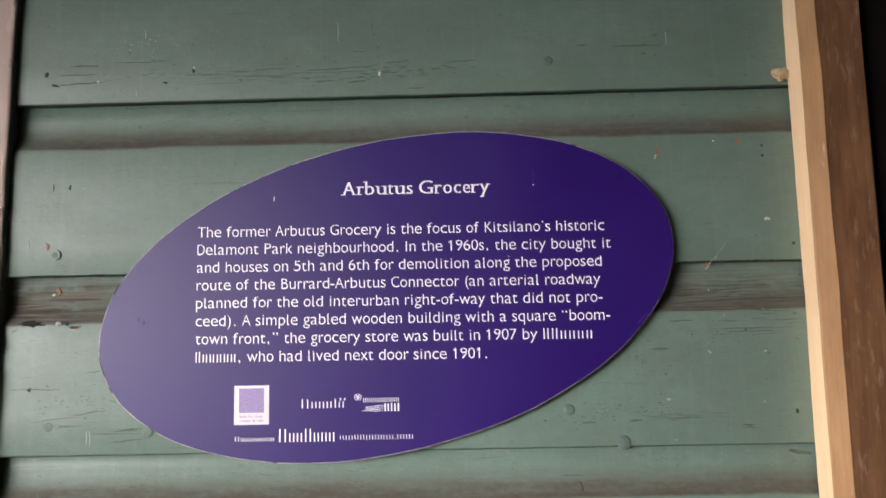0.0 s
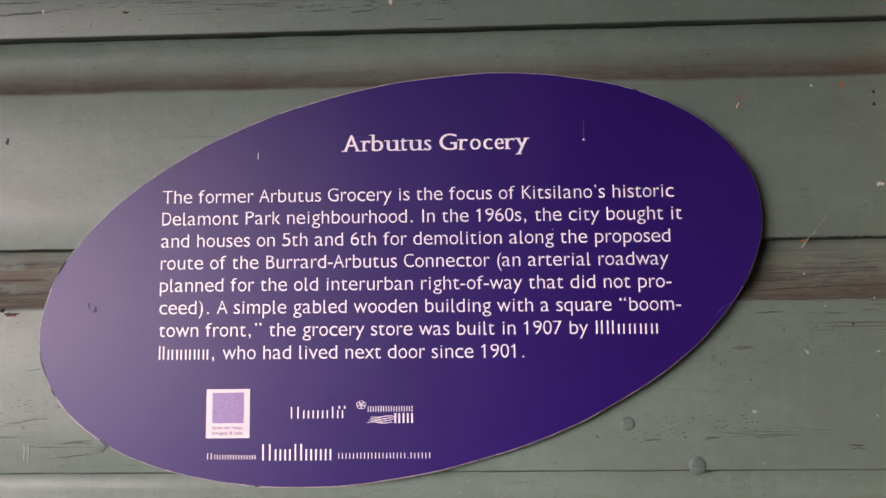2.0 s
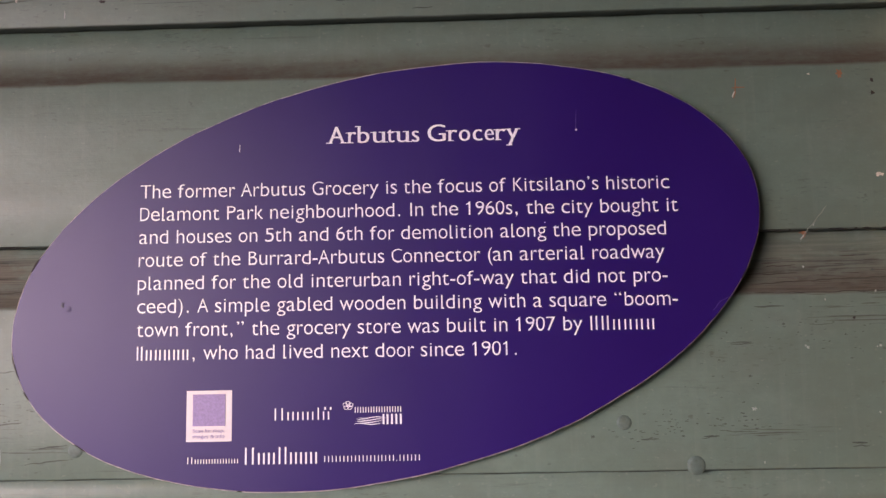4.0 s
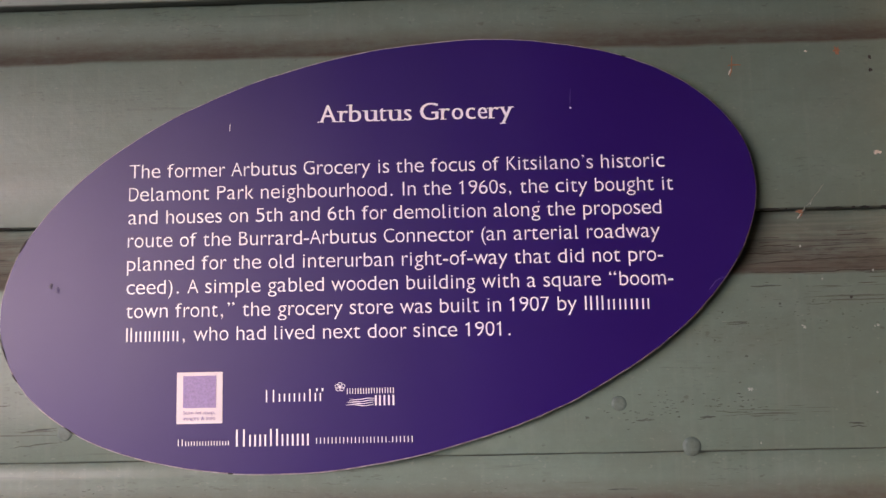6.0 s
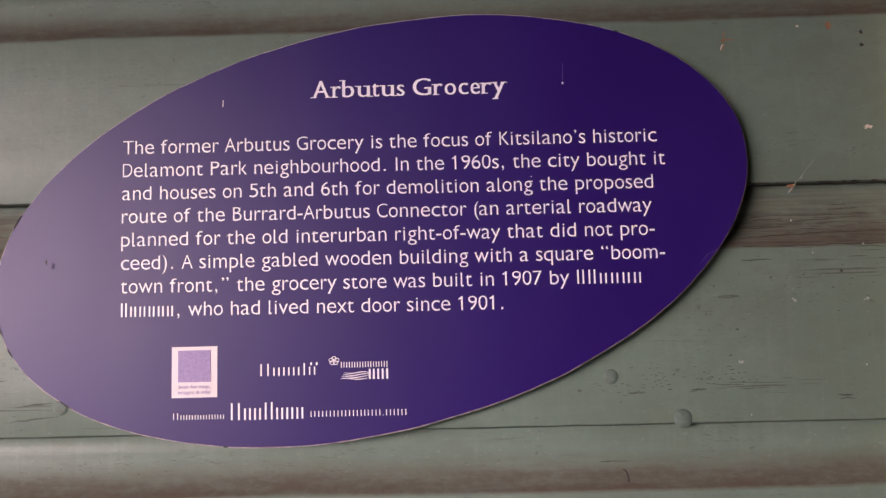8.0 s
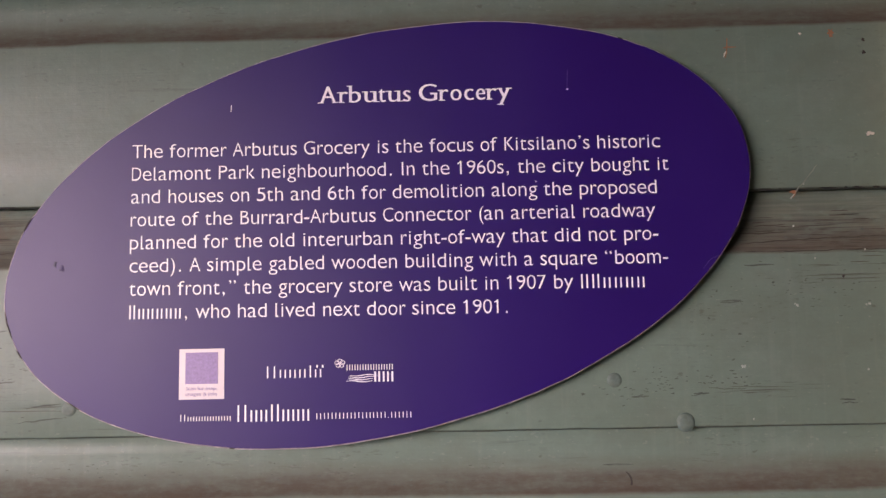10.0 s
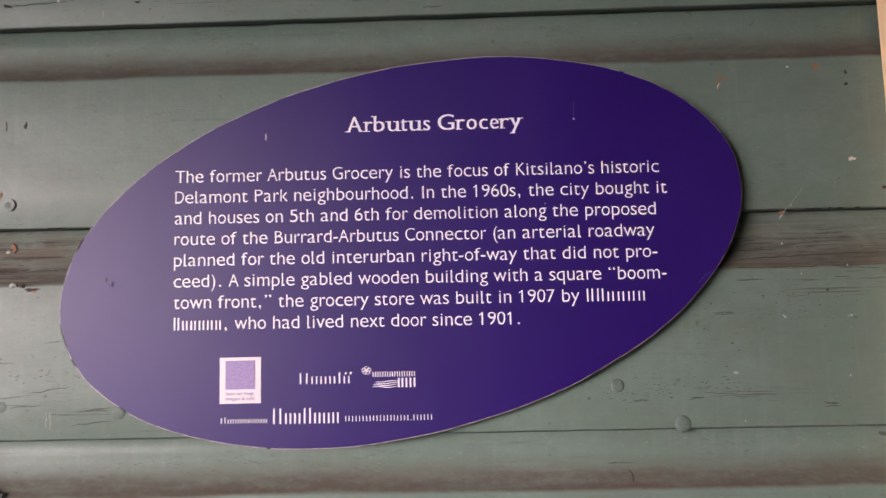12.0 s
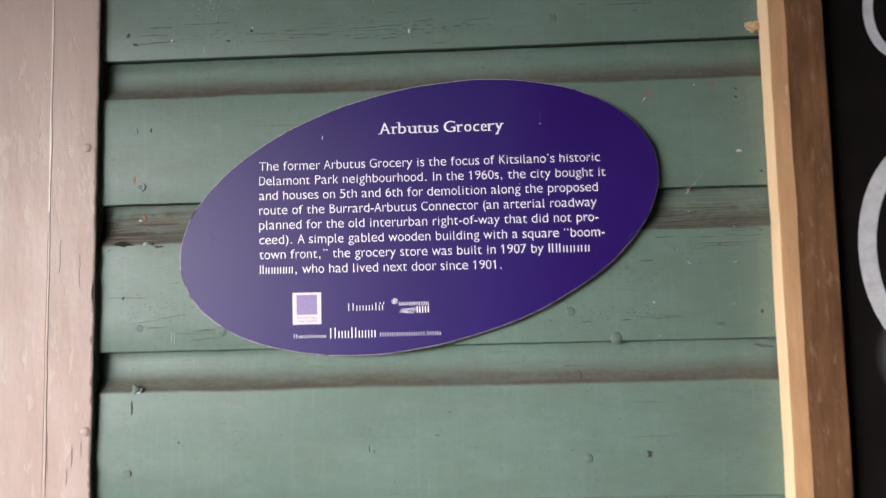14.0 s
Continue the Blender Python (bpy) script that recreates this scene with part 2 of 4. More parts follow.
MAT = {
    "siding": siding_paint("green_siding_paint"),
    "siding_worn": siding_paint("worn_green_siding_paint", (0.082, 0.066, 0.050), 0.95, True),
    "trim": trim_paint(),
    "pine": wood("fresh_pine", (0.84, 0.58, 0.33), (0.93, 0.69, 0.43)),
    "tan": wood("tan_stained_wood", (0.30, 0.155, 0.060), (0.43, 0.245, 0.105), (0.55, 0.40, 0.26), 0.62, (0.66, 0.74)),
    "brown": wood("brown_stained_wood", (0.100, 0.045, 0.018), (0.235, 0.116, 0.050), (0.33, 0.21, 0.14), 0.62, (0.57, 0.74)),
    "film": vinyl(),
    "core": plain("plaque_core", (0.42, 0.37, 0.39), 0.5, 0.7, 160.0),
    "print": printed("lilac_white_print", (0.97, 0.93, 1.0)),
    "card": plain("white_sticker", (0.86, 0.78, 0.80), 0.4, 0.03, 60.0, 0.0),
    "lilac": plain("lilac_ink", (0.33, 0.25, 0.48), 0.45, 0.25, 700.0, 0.0),
    "board": blackboard(),
    "chalk": plain("white_chalk_paint", (0.62, 0.62, 0.64), 0.8, 0.2, 120.0, 0.4),
    "split": plain("split_wood", (0.074, 0.098, 0.080), 0.8, 0.5, 120.0),
    "mark": plain("pale_purple_scuff", (0.10, 0.06, 0.22), 0.5, 0.3, 300.0, 0.0),
    "crack": plain("brown_split_wood", (0.050, 0.042, 0.033), 0.8, 0.4, 120.0),
    "ink": plain("dark_purple_scuff", (0.014, 0.005, 0.060), 0.5, 0.2, 300.0, 0.0),
    "rub": plain("rubbed_purple", (0.021, 0.007, 0.098), 0.5, 0.3, 300.0, 0.0),
    "hole": plain("dark_bare_wood", (0.034, 0.030, 0.026), 0.8, 0.4, 300.0),
    "rust": plain("orange_bare_wood", (0.29, 0.135, 0.070), 0.7, 0.35, 400.0),
    "flake": plain("pale_flake", (0.62, 0.58, 0.50), 0.6, 0.2, 400.0),
    "nail": plain("painted_nail", (0.098, 0.142, 0.118), 0.55, 0.25, 350.0, 0.5),
    "foam": plain("dry_foam", (0.52, 0.38, 0.22), 0.85, 0.3, 300.0, 0.6),
    "worn": plain("thin_paint", (0.34, 0.39, 0.35), 0.6, 0.2, 300.0),
    "gap": plain("black_gap", (0.012, 0.011, 0.010), 0.9, 0.4, 200.0),
    "scrape": plain("faint_scrape", (0.235, 0.270, 0.225), 0.6, 0.2, 300.0),
    "web": plain("dusty_cobweb", (0.22, 0.20, 0.18), 0.9, 0.1, 100.0, 0.0),
    "concrete": plain("concrete", (0.48, 0.47, 0.45), 0.85, 0.15, 2.0, 0.4),
    "ridge_highlight": plain("pale_highlight_paint", (0.70, 0.60, 0.53), 0.2, 0.12, 60.0, 0.1),
    "edge_wood": plain("worn_edge_wood", (0.27, 0.18, 0.14), 0.7, 0.4, 300.0, 0.3),
    "side_shade": plain("casing_side_shade", (0.065, 0.075, 0.060), 0.5, 0.3, 80.0, 0.2),
    "dark_wall": plain("light_blocking_dark", (0.035, 0.03, 0.028), 0.7, 0.2, 8.0, 0.3),
    "far": plain("unseen_backdrop_dark", (0.03, 0.04, 0.03), 0.9, 0.4, 0.6, 0.4),
    "soffit": plain("unseen_soffit_paint", (0.12, 0.11, 0.10), 0.7, 0.12, 8.0, 0.3),
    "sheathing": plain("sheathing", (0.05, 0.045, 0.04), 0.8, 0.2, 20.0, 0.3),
}


# ---- building helpers ----
def part(name, bm, material, parent=None, label="", smooth=False):
    me = bpy.data.meshes.new(name)
    bmesh.ops.recalc_face_normals(bm, faces=bm.faces)
    bm.to_mesh(me)
    bm.free()
    for m in material if isinstance(material, (list, tuple)) else [material]:
        me.materials.append(m)
    if smooth:
        for p in me.polygons:
            p.use_smooth = True
    ob = new(name, me)
    ob.parent = parent
    return tagged(ob, label)


def empty(name, at, label, category, **more):
    ob = new(name)
    ob.empty_display_size = 0.05
    ob.location = at
    return tagged(ob, label, category, **more)


def box(bm, x0, x1, y0, y1, z0, z1, bevel=0.0):
    made = bmesh.ops.create_cube(bm, size=1.0)["verts"]
    for v in made:
        v.co = Vector((x0 if v.co.x < 0 else x1, y0 if v.co.y < 0 else y1, z0 if v.co.z < 0 else z1))
    if bevel:
        edges = list({e for v in made for e in v.link_edges})
        bmesh.ops.bevel(bm, geom=edges, offset=bevel, segments=2, affect="EDGES")
    return bm


def boxed(*a, **k):
    return box(bmesh.new(), *a, **k)


def strip(bm, line, width, y, taper=True, thick=0.00015):
    """A thin ribbon lying on the wall along a line of (x, z), its face at y."""
    n = len(line)
    sides = []
    for i, (x, z) in enumerate(line):
        a, b = Vector(line[max(0, i - 1)]), Vector(line[min(n - 1, i + 1)])
        d = (b - a).normalized()
        s = width / 2 * (math.sin(math.pi * (i + 0.35) / (n - 0.3)) ** 0.6 if taper else 1.0)
        sides.append([])
        for side in (1, -1):
            px, pz = x - side * d.y * s, z + side * d.x * s
            face = y(pz) if callable(y) else y
            sides[-1] += [bm.verts.new((px, yy, pz)) for yy in (face, face + thick)]
    for p, q in zip(sides, sides[1:]):
        bm.faces.new((p[0], p[2], q[2], q[0]))
        bm.faces.new((p[1], q[1], q[3], p[3]))
        bm.faces.new((p[0], q[0], q[1], p[1]))
        bm.faces.new((p[2], p[3], q[3], q[2]))
    bm.faces.new((sides[0][0], sides[0][1], sides[0][3], sides[0][2]))
    bm.faces.new((sides[-1][0], sides[-1][2], sides[-1][3], sides[-1][1]))
    return bm


def sliver(points, width, y, taper=True):
    return strip(bmesh.new(), points, width, y, taper)


def blob(x, z, rx, rz, y, seed, lift=0.0004, n=17, jag=0.5):
    """A small uneven patch on the wall: a torn flake or a gouge."""
    bm, rnd = bmesh.new(), random.Random(seed)
    ring, back = [], []
    for i in range(n):
        a = 2 * math.pi * i / n
        r = 1 + rnd.uniform(-jag, jag)
        ring.append(bm.verts.new((x + rx * r * math.cos(a), y - lift * 0.4, z + rz * r * math.sin(a))))
        back.append(bm.verts.new((x + rx * r * 1.1 * math.cos(a), y + 0.0004, z + rz * r * 1.1 * math.sin(a))))
    top = bm.verts.new((x, y - lift, z))
    for i in range(n):
        j = (i + 1) % n
        bm.faces.new((ring[i], ring[j], top))
        bm.faces.new((ring[j], ring[i], back[i], back[j]))
    return bm


# ---- the setting ----
PITCH, SEAM = 0.1330, 1.3916   # height of a siding board, and the lower edge of one of them
REC = 0.0066                   # depth of the cove

ground = part("ground", boxed(-60, 60, -80, 60, -0.2, 0.0), MAT["concrete"])
tagged(ground, "grey concrete paving running out from the wall", "ground", kind="structure")
# unseen soffit, hung low so that the siding darkens towards its top
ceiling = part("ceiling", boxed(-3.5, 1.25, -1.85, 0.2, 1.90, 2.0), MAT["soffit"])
tagged(ceiling, "unseen plain dark soffit that keeps light off the upper wall", "ceiling", kind="structure")
# two unseen walls, added to block light from the right and the front
east = part("shade_wall_east", boxed(0.75, 1.25, -3.5, -0.002, 0.0, 1.90), MAT["dark_wall"])
tagged(east, "unseen plain dark side wall that blocks light from the right", "wall", kind="structure")
south = part("shade_wall_south", boxed(-0.56, 0.748, -1.32, -1.2, 0.0, 1.90), MAT["dark_wall"])
tagged(south, "unseen plain dark wall that blocks light from the front", "wall", kind="structure")
# unseen block, added to keep the horizon dark in reflections
far = part("backdrop", boxed(-4, 60, -26.0, -25.0, 0.0, 7.0), MAT["far"])
tagged(far, "unseen dark block far off that darkens the low horizon", "backdrop", kind="structure")
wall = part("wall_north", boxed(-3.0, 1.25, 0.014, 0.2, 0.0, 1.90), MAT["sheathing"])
tagged(wall, "wooden outside wall clad in green drop siding", "wall", kind="structure")


def siding_mesh(seed):
    """One drop-siding board: flat face, cove along the top, lap behind the board above."""
    prof = [(0.0115, 0.0006), (0.0013, 0.0), (0.0004, 0.0003), (0.0, 0.0012), (0.0, 0.03), (0.0, 0.065), (0.0, 0.0962), (0.0003, 0.0978)]
    for i in range(1, 9):
        a = radians(90 * i / 8)
        prof.append((REC * math.sin(a) ** 1.1, 0.0978 + 0.0150 * (0.70 * i / 8 + 0.30 * (1 - math.cos(a)))))
    prof += [(REC, 0.122), (REC, PITCH + 0.006), (0.0125, PITCH + 0.006), (0.0125, 0.0006)]
    bm, cols = bmesh.new(), []
    n, x0, x1 = 72, -0.325, 0.335
    for i in range(n + 1):
        x = x0 + (x1 - x0) * i / n
        col = []
        for k, (y, z) in enumerate(prof):
            w = noise.noise(Vector((x * 9, z * 30, seed * 7.3)))
            u = noise.noise(Vector((x * 38, seed * 3.1, k // 4)))
            front = k < 15
            edge = k in (1, 2, 3, 6, 7)
            col.append(bm.verts.new((x, y + front * 0.00012 * w, z + (0.0004 * u if edge else 0.0))))
        cols.append(col)
    for a, b in zip(cols, cols[1:]):
        for k in range(len(prof)):
            m = (k + 1) % len(prof)
            bm.faces.new((a[k], a[m], b[m], b[k]))
    bm.faces.new(cols[0])
    bm.faces.new(list(reversed(cols[-1])))
    return bm


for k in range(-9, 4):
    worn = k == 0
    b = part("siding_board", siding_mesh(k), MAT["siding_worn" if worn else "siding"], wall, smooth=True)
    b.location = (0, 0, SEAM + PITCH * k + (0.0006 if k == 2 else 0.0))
    for p in b.data.polygons:
        p.use_smooth = True

# casing to one side: a narrow board with a worn edge, and a wider one beside it
def lean(z):
    """The casing leans a little out of plumb."""
    return -0.0120 * (1.7136 - z)


def casing_mesh():
    bm, cols = bmesh.new(), []
    n, z1 = 280, 1.899
    sect = [(-0.3500, 0.014), (-0.3500, -0.0060), (-0.3494, -0.0065), (-0.3081, -0.0065), (-0.3067, -0.0060), (-0.3062, -0.0048), (-0.3062, 0.014)]
    for i in range(n + 1):
        z = z1 * i / n
        dent = 0.0007 * noise.noise(Vector((z * 22, 1.5, 6.0))) + 0.0006 * noise.noise(Vector((z * 85, 4.5, 2.0)))
        cols.append([bm.verts.new((x + lean(z) + dent * (k in (3, 4, 5)), y - 0.4 * dent * (k in (3, 4)), z)) for k, (x, y) in enumerate(sect)])
    for p, q in zip(cols, cols[1:]):
        for k in range(len(sect)):
            m = (k + 1) % len(sect)
            # the face turned to the siding is coloured dark for the shade on it
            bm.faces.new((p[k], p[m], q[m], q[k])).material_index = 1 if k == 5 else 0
    bm.faces.new(cols[0])
    bm.faces.new(list(reversed(cols[-1])))
    return bm


casing = part("casing_board", casing_mesh(), [MAT["trim"], MAT["side_shade"]])
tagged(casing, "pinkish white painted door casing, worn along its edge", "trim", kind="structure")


def ridge_mesh(z0, z1, swell):
    """A bead of thick paint in the joint of the two boards."""
    bm, ring = bmesh.new(), []
    n = int((z1 - z0) / 0.0045)
    for i in range(n + 1):
        z = z0 + (z1 - z0) * i / n
        wx = 0.0006 * noise.noise(Vector((z * 14, 3.0, 1.0))) + 0.0003 * noise.noise(Vector((z * 60, 5.0, 1.0)))
        w = swell * (1.0 + 0.55 * noise.noise(Vector((z * 25, 7.0, 1.0))) + 0.4 * noise.noise(Vector((z * 90, 2.0, 1.0))))
        ring.append([bm.verts.new((-0.3502 + 0.45 * lean(z) + wx + u * w, y, z)) for u, y in ((-1.0, -0.0061), (-0.9, -0.00655), (0.75, -0.00705), (1.0, -0.0064), (0.0, -0.0057))])
    for p, q in zip(ring, ring[1:]):
        for i in range(5):
            bm.faces.new((p[i], p[(i + 1) % 5], q[(i + 1) % 5], q[i]))
    bm.faces.new(ring[0])
    bm.faces.new(list(reversed(ring[-1])))
    return bm


# the upper length is coloured paler as a painted highlight
part("paint_ridge", ridge_mesh(1.520, 1.898, 0.0011), MAT["ridge_highlight"], casing)
part("paint_ridge", ridge_mesh(0.005, 1.520, 0.0008), MAT["trim"], casing)
for x, z, r in ((-0.3173, 1.5778, 0.0038), (-0.3167, 1.3241, 0.0040)):
    bm = bmesh.new()
    bmesh.ops.create_uvsphere(bm, u_segments=16, v_segments=8, radius=r, matrix=Matrix.Translation((x, -0.0064, z)) @ Matrix.Diagonal((1, 0.28, 1, 1)))
    part("nail_head", bm, MAT["trim"], casing, smooth=True)
    part("paint_chip", sliver([(x + r * 1.05 * math.cos(q / 4), z + r * 1.1 * math.sin(q / 4)) for q in range(-6, 6)], 0.0011, -0.0068), MAT["edge_wood"], casing)
rnd = random.Random(11)
for k in range(22):
    z, h = rnd.uniform(1.24, 1.76), rnd.uniform(0.004, 0.020)
    x = -0.3072 + lean(z) + rnd.uniform(-0.0006, 0.0002)
    bm = sliver([(x, z - h / 2), (x + rnd.uniform(-0.0006, 0.0003), z), (x, z + h / 2)], rnd.uniform(0.0010, 0.0026), -0.0069)
    part("paint_chip", bm, MAT["edge_wood"], casing)
for x, z, h in ((-0.3412, 1.4794, 0.030), (-0.3230, 1.4660, 0.030), (-0.3506, 1.3043, 0.040), (-0.3285, 1.3020, 0.018), (-0.3200, 1.3080, 0.014), (-0.3330, 1.2850, 0.016)):
    bm = sliver([(x + rnd.uniform(-0.0004, 0.0004), z - h / 2 + h * i / 6) for i in range(7)], 0.0006, -0.0067)
    part("paint_crack", bm, MAT["edge_wood"], casing)
jamb = part("jamb_board", boxed(-0.540, -0.3582, -0.0063, 0.014, 0.0, 1.899, bevel=0.0010), MAT["trim"])
for v in jamb.data.vertices:   # its edge follows the casing
    if v.co.x > -0.4:
        v.co.x = -0.3501 + lean(v.co.z)
tagged(jamb, "wide pinkish white painted board beside the casing", "trim", kind="structure")


# ---- the plaque ----
PY = -0.008                      # its face
PCX, PCZ, PA, PB, PTURN = -0.0187, 1.5058, 0.2161, 0.1143, radians(12.3)
plaque = empty("heritage_plaque", (PCX, -0.004, PCZ - PB), "oval purple printed plaque with white lettering, fixed on green siding", "plaque")


def local(ob, parent):
    """Hangs a mesh built in world places under a thing, without moving it."""
    ob.parent = parent
    base = parent.location
    up = parent.parent
    while up is not None:
        base = base + up.location
        up = up.parent
    ob.location = -Vector(base)
    return ob


def oval(grow, a):
    wob = 0.0005 * noise.noise(Vector((math.cos(a) * 6, math.sin(a) * 6, 2.0))) + 0.0003 * noise.noise(Vector((math.cos(a) * 30, math.sin(a) * 30, 5.0)))
    u, v = (PA + grow + wob) * math.cos(a), (PB + grow + wob) * math.sin(a)
    return PCX + u * math.cos(PTURN) - v * math.sin(PTURN), PCZ + u * math.sin(PTURN) + v * math.cos(PTURN)


def oval_rings(rings, cap_front, cap_back, n=180):
    bm, made = bmesh.new(), []
    for grow, y in rings:
        made.append([bm.verts.new((x, y, z)) for x, z in (oval(grow, 2 * math.pi * i / n) for i in range(n))])
    for p, q in zip(made, made[1:]):
        for i in range(n):
            j = (i + 1) % n
            bm.faces.new((p[i], p[j], q[j], q[i]))
    if cap_front:
        bm.faces.new(made[0])
    if cap_back:
        bm.faces.new(list(reversed(made[-1])))
    return bm


local(part("panel", oval_rings([(-0.0008, PY), (-0.0010, PY + 0.0009)], True, True), MAT["film"], None), plaque)
bm = oval_rings([(-0.0008, PY + 0.0002), (0.0, PY + 0.0009), (0.0, PY + 0.0024), (-0.002, PY + 0.0025)], False, True)
for v in bm.verts:   # deepened along its lower side, to lessen the plaque's shadow there
    if v.co.y > PY + 0.002:
        v.co.y += 0.0046 * min(1.0, max(0.0, (PCZ + 0.045 - v.co.z) / 0.07))
local(part("rim", bm, MAT["core"], None, "pale worn cut edge of the panel"), plaque)
for sx, sz in ((-0.15, 1.47), (0.13, 1.54), (-0.02, 1.43), (-0.02, 1.58)):
    bm = bmesh.new()
    bmesh.ops.create_cone(bm, cap_ends=True, segments=16, radius1=0.008, radius2=0.008, depth=0.0062, matrix=Matrix.Translation((sx, -0.0027, sz)) @ Matrix.Rotation(math.pi / 2, 4, "X"))
    local(part("spacer", bm, MAT["core"]), plaque)

# --- lettering ---
ADVANCE = dict(zip("abcdefghijklmnopqrstuvwxyz", (525, 557, 495, 557, 545, 370, 502, 546, 285, 367, 504, 295, 830, 546, 537, 557, 557, 389, 405, 396, 546, 490, 744, 501, 493, 475)))
ADVANCE.update({"A": 590, "B": 566, "C": 598, "D": 613, "F": 525, "G": 676, "I": 278, "K": 576, "P": 558, "S": 481, "T": 581, " ": 301, ".": 367, ",": 367, "-": 367, "(": 367, ")": 367, "’": 367, "“": 525, "”": 525, "&": 706})
for digit in "0123456789":
    ADVANCE[digit] = 524


def glyphs(text, bold=0.0):
    """The outline of a text in the built-in font as flat triangles: points and faces, 1 unit high."""
    cu = bpy.data.curves.new("text", "FONT")
    cu.body, cu.size, cu.offset, cu.resolution_u = text, 1.0, bold, 4
    ob = bpy.data.objects.new("text", cu)
    scene.collection.objects.link(ob)
    me = bpy.data.meshes.new_from_object(ob.evaluated_get(bpy.context.evaluated_depsgraph_get()))
    pts = [tuple(v.co[:2]) for v in me.vertices]
    faces = [tuple(p.vertices) for p in me.polygons]
    bpy.data.objects.remove(ob)
    bpy.data.curves.remove(cu)
    bpy.data.meshes.remove(me)
    return pts, faces


CAP = max(p[1] for p in glyphs("H")[0])
LOW = max(p[1] for p in glyphs("x")[0])


def raised(z, low):
    """Heights of the built-in font with its small letters brought to low of the capitals' height."""
    if z <= 0:
        return z / CAP
    return z / LOW * low if z < LOW else low + (z - LOW) / (CAP - LOW) * (1 - low)


SLOPE = -0.0045   # the print falls a little to one side


def set_word(bm, word, x0, x1, base, cap, y, bold=0.0, low=0.74):
    """A word between x0 and x1 on the line at height base, its capitals cap high."""
    pts, faces = glyphs(word, bold)
    lo, hi = min(p[0] for p in pts), max(p[0] for p in pts)
    vs = []
    for px, pz in pts:
        x = x0 + (px - lo) / (hi - lo) * (x1 - x0)
        vs.append(bm.verts.new((x, y, base + SLOPE * (x + 0.159) + raised(pz, low) * cap)))
    for f in faces:
        try:
            bm.faces.new([vs[i] for i in f])
        except ValueError:
            pass


# the space left before and after the ink of each letter, in thousandths of the type size
BEFORE, AFTER = {}, {}
for letters, before, after in (("hmnu", 74, 68), ("bp", 74, 38), ("dq", 38, 74), ("oe", 40, 38), ("a", 36, 48), ("c", 40, 24), ("g", 36, 14), ("s", 38, 34), ("r", 76, 6), ("f", 20, 2), ("t", 14, 36), ("k", 76, 2), ("vwxy", 10, 10), ("z", 30, 30),
                               ("A", 8, 8), ("T", 14, 14), ("D", 82, 40), ("B", 82, 40), ("C", 44, 26), ("G", 44, 56), ("FP", 82, 30), ("K", 82, 2), ("S", 40, 36), ("0235679", 36, 36), ("4", 16, 20), ("8", 38, 38),
                               ("-", 44, 60), ("(", 88, 50), (")", 50, 88), ("“", 86, 80), ("”", 80, 86), ("&", 40, 10), ("#%", 36, 36)):
    for c in letters:
        BEFORE[c], AFTER[c] = before, after
STEMS = {"i": 96, "l": 80, "j": 60, "1": 205, "I": 92, ".": 128, ",": 112, "’": 122}   # letters of one stroke keep its width
BEFORE.update(STEMS)
AFTER.update({c: 80 for c in STEMS})
AFTER.update({".": 140, "1": 150, "l": 60})
ADVANCE.update({"%": 571, "#": 475})   # letters of the names, which stand as plain bars
DRAWN = {}


def quad(bm, y, *corners):
    bm.faces.new([bm.verts.new((x, y, z)) for x, z in corners])


def set_letter(bm, c, at, unit, base, cap, y, bold, low=0.74):
    """One letter whose advance begins at x = at; unit is a thousandth of the type size."""
    if c not in DRAWN:
        DRAWN[c] = glyphs(c, bold)
    pts, faces = DRAWN[c]
    lo, hi = min(p[0] for p in pts), max(p[0] for p in pts)
    x0 = at + BEFORE[c] * unit
    wide = (hi - lo) * cap / CAP if c in STEMS else (ADVANCE[c] - BEFORE[c] - AFTER[c]) * unit
    drop = SLOPE * (x0 + wide / 2 + 0.159)
    vs = [bm.verts.new((x0 + (px - lo) / (hi - lo) * wide, y, base + drop + raised(pz, low) * cap)) for px, pz in pts]
    for f in faces:
        bm.faces.new([vs[i] for i in f])
    foot, z = 88 * unit, base + drop
    if c == "l":      # turned-up foot
        quad(bm, y - 0.00003, (x0, z), (x0 + foot * 1.75, z - 0.01 * cap), (x0 + foot * 1.75, z + 0.10 * cap), (x0 + foot * 0.8, z + 0.12 * cap))
    if c == "1":      # flag
        quad(bm, y - 0.00003, (x0 + foot * 0.9, z + cap), (x0 - foot * 1.4, z + 0.84 * cap), (x0 - foot * 1.4, z + 0.74 * cap), (x0 + foot * 0.9, z + 0.86 * cap))


def bar_letters(bm, heights, at, unit, advance, base, cap, y):
    """Two plain bars for each letter of a name, as high as the letter."""
    for h in heights:
        for u in (0.24, 0.70):
            x = at + advance * u * unit
            z = base + SLOPE * (x + 0.159)
            quad(bm, y, (x - 44 * unit, z), (x + 44 * unit, z), (x + 44 * unit, z + h * cap), (x - 44 * unit, z + h * cap))
        at += advance * unit


def shapes(bm, forms, x0, x1, base, cap, y, pen, low=0.68):
    """A mark as plain bars from x0 to x1: tall (N, l) or low (n) ones, in pairs or single."""
    width = {"n": 1.0, "N": 1.4, "l": 0.6, ".": 0.5}
    step = (x1 - x0) / sum(width[c] for c in forms)
    x = x0
    for c in forms:
        w, h = width[c] * step, cap * {"n": low, ".": 0.14}.get(c, 1.0)
        for u in ((0.24, 0.74) if c in "nN" else (0.5,)):
            cx = x + w * u
            quad(bm, y, (cx - pen / 2, base), (cx + pen / 2, base), (cx + pen / 2, base + h), (cx - pen / 2, base + h))
        x += w


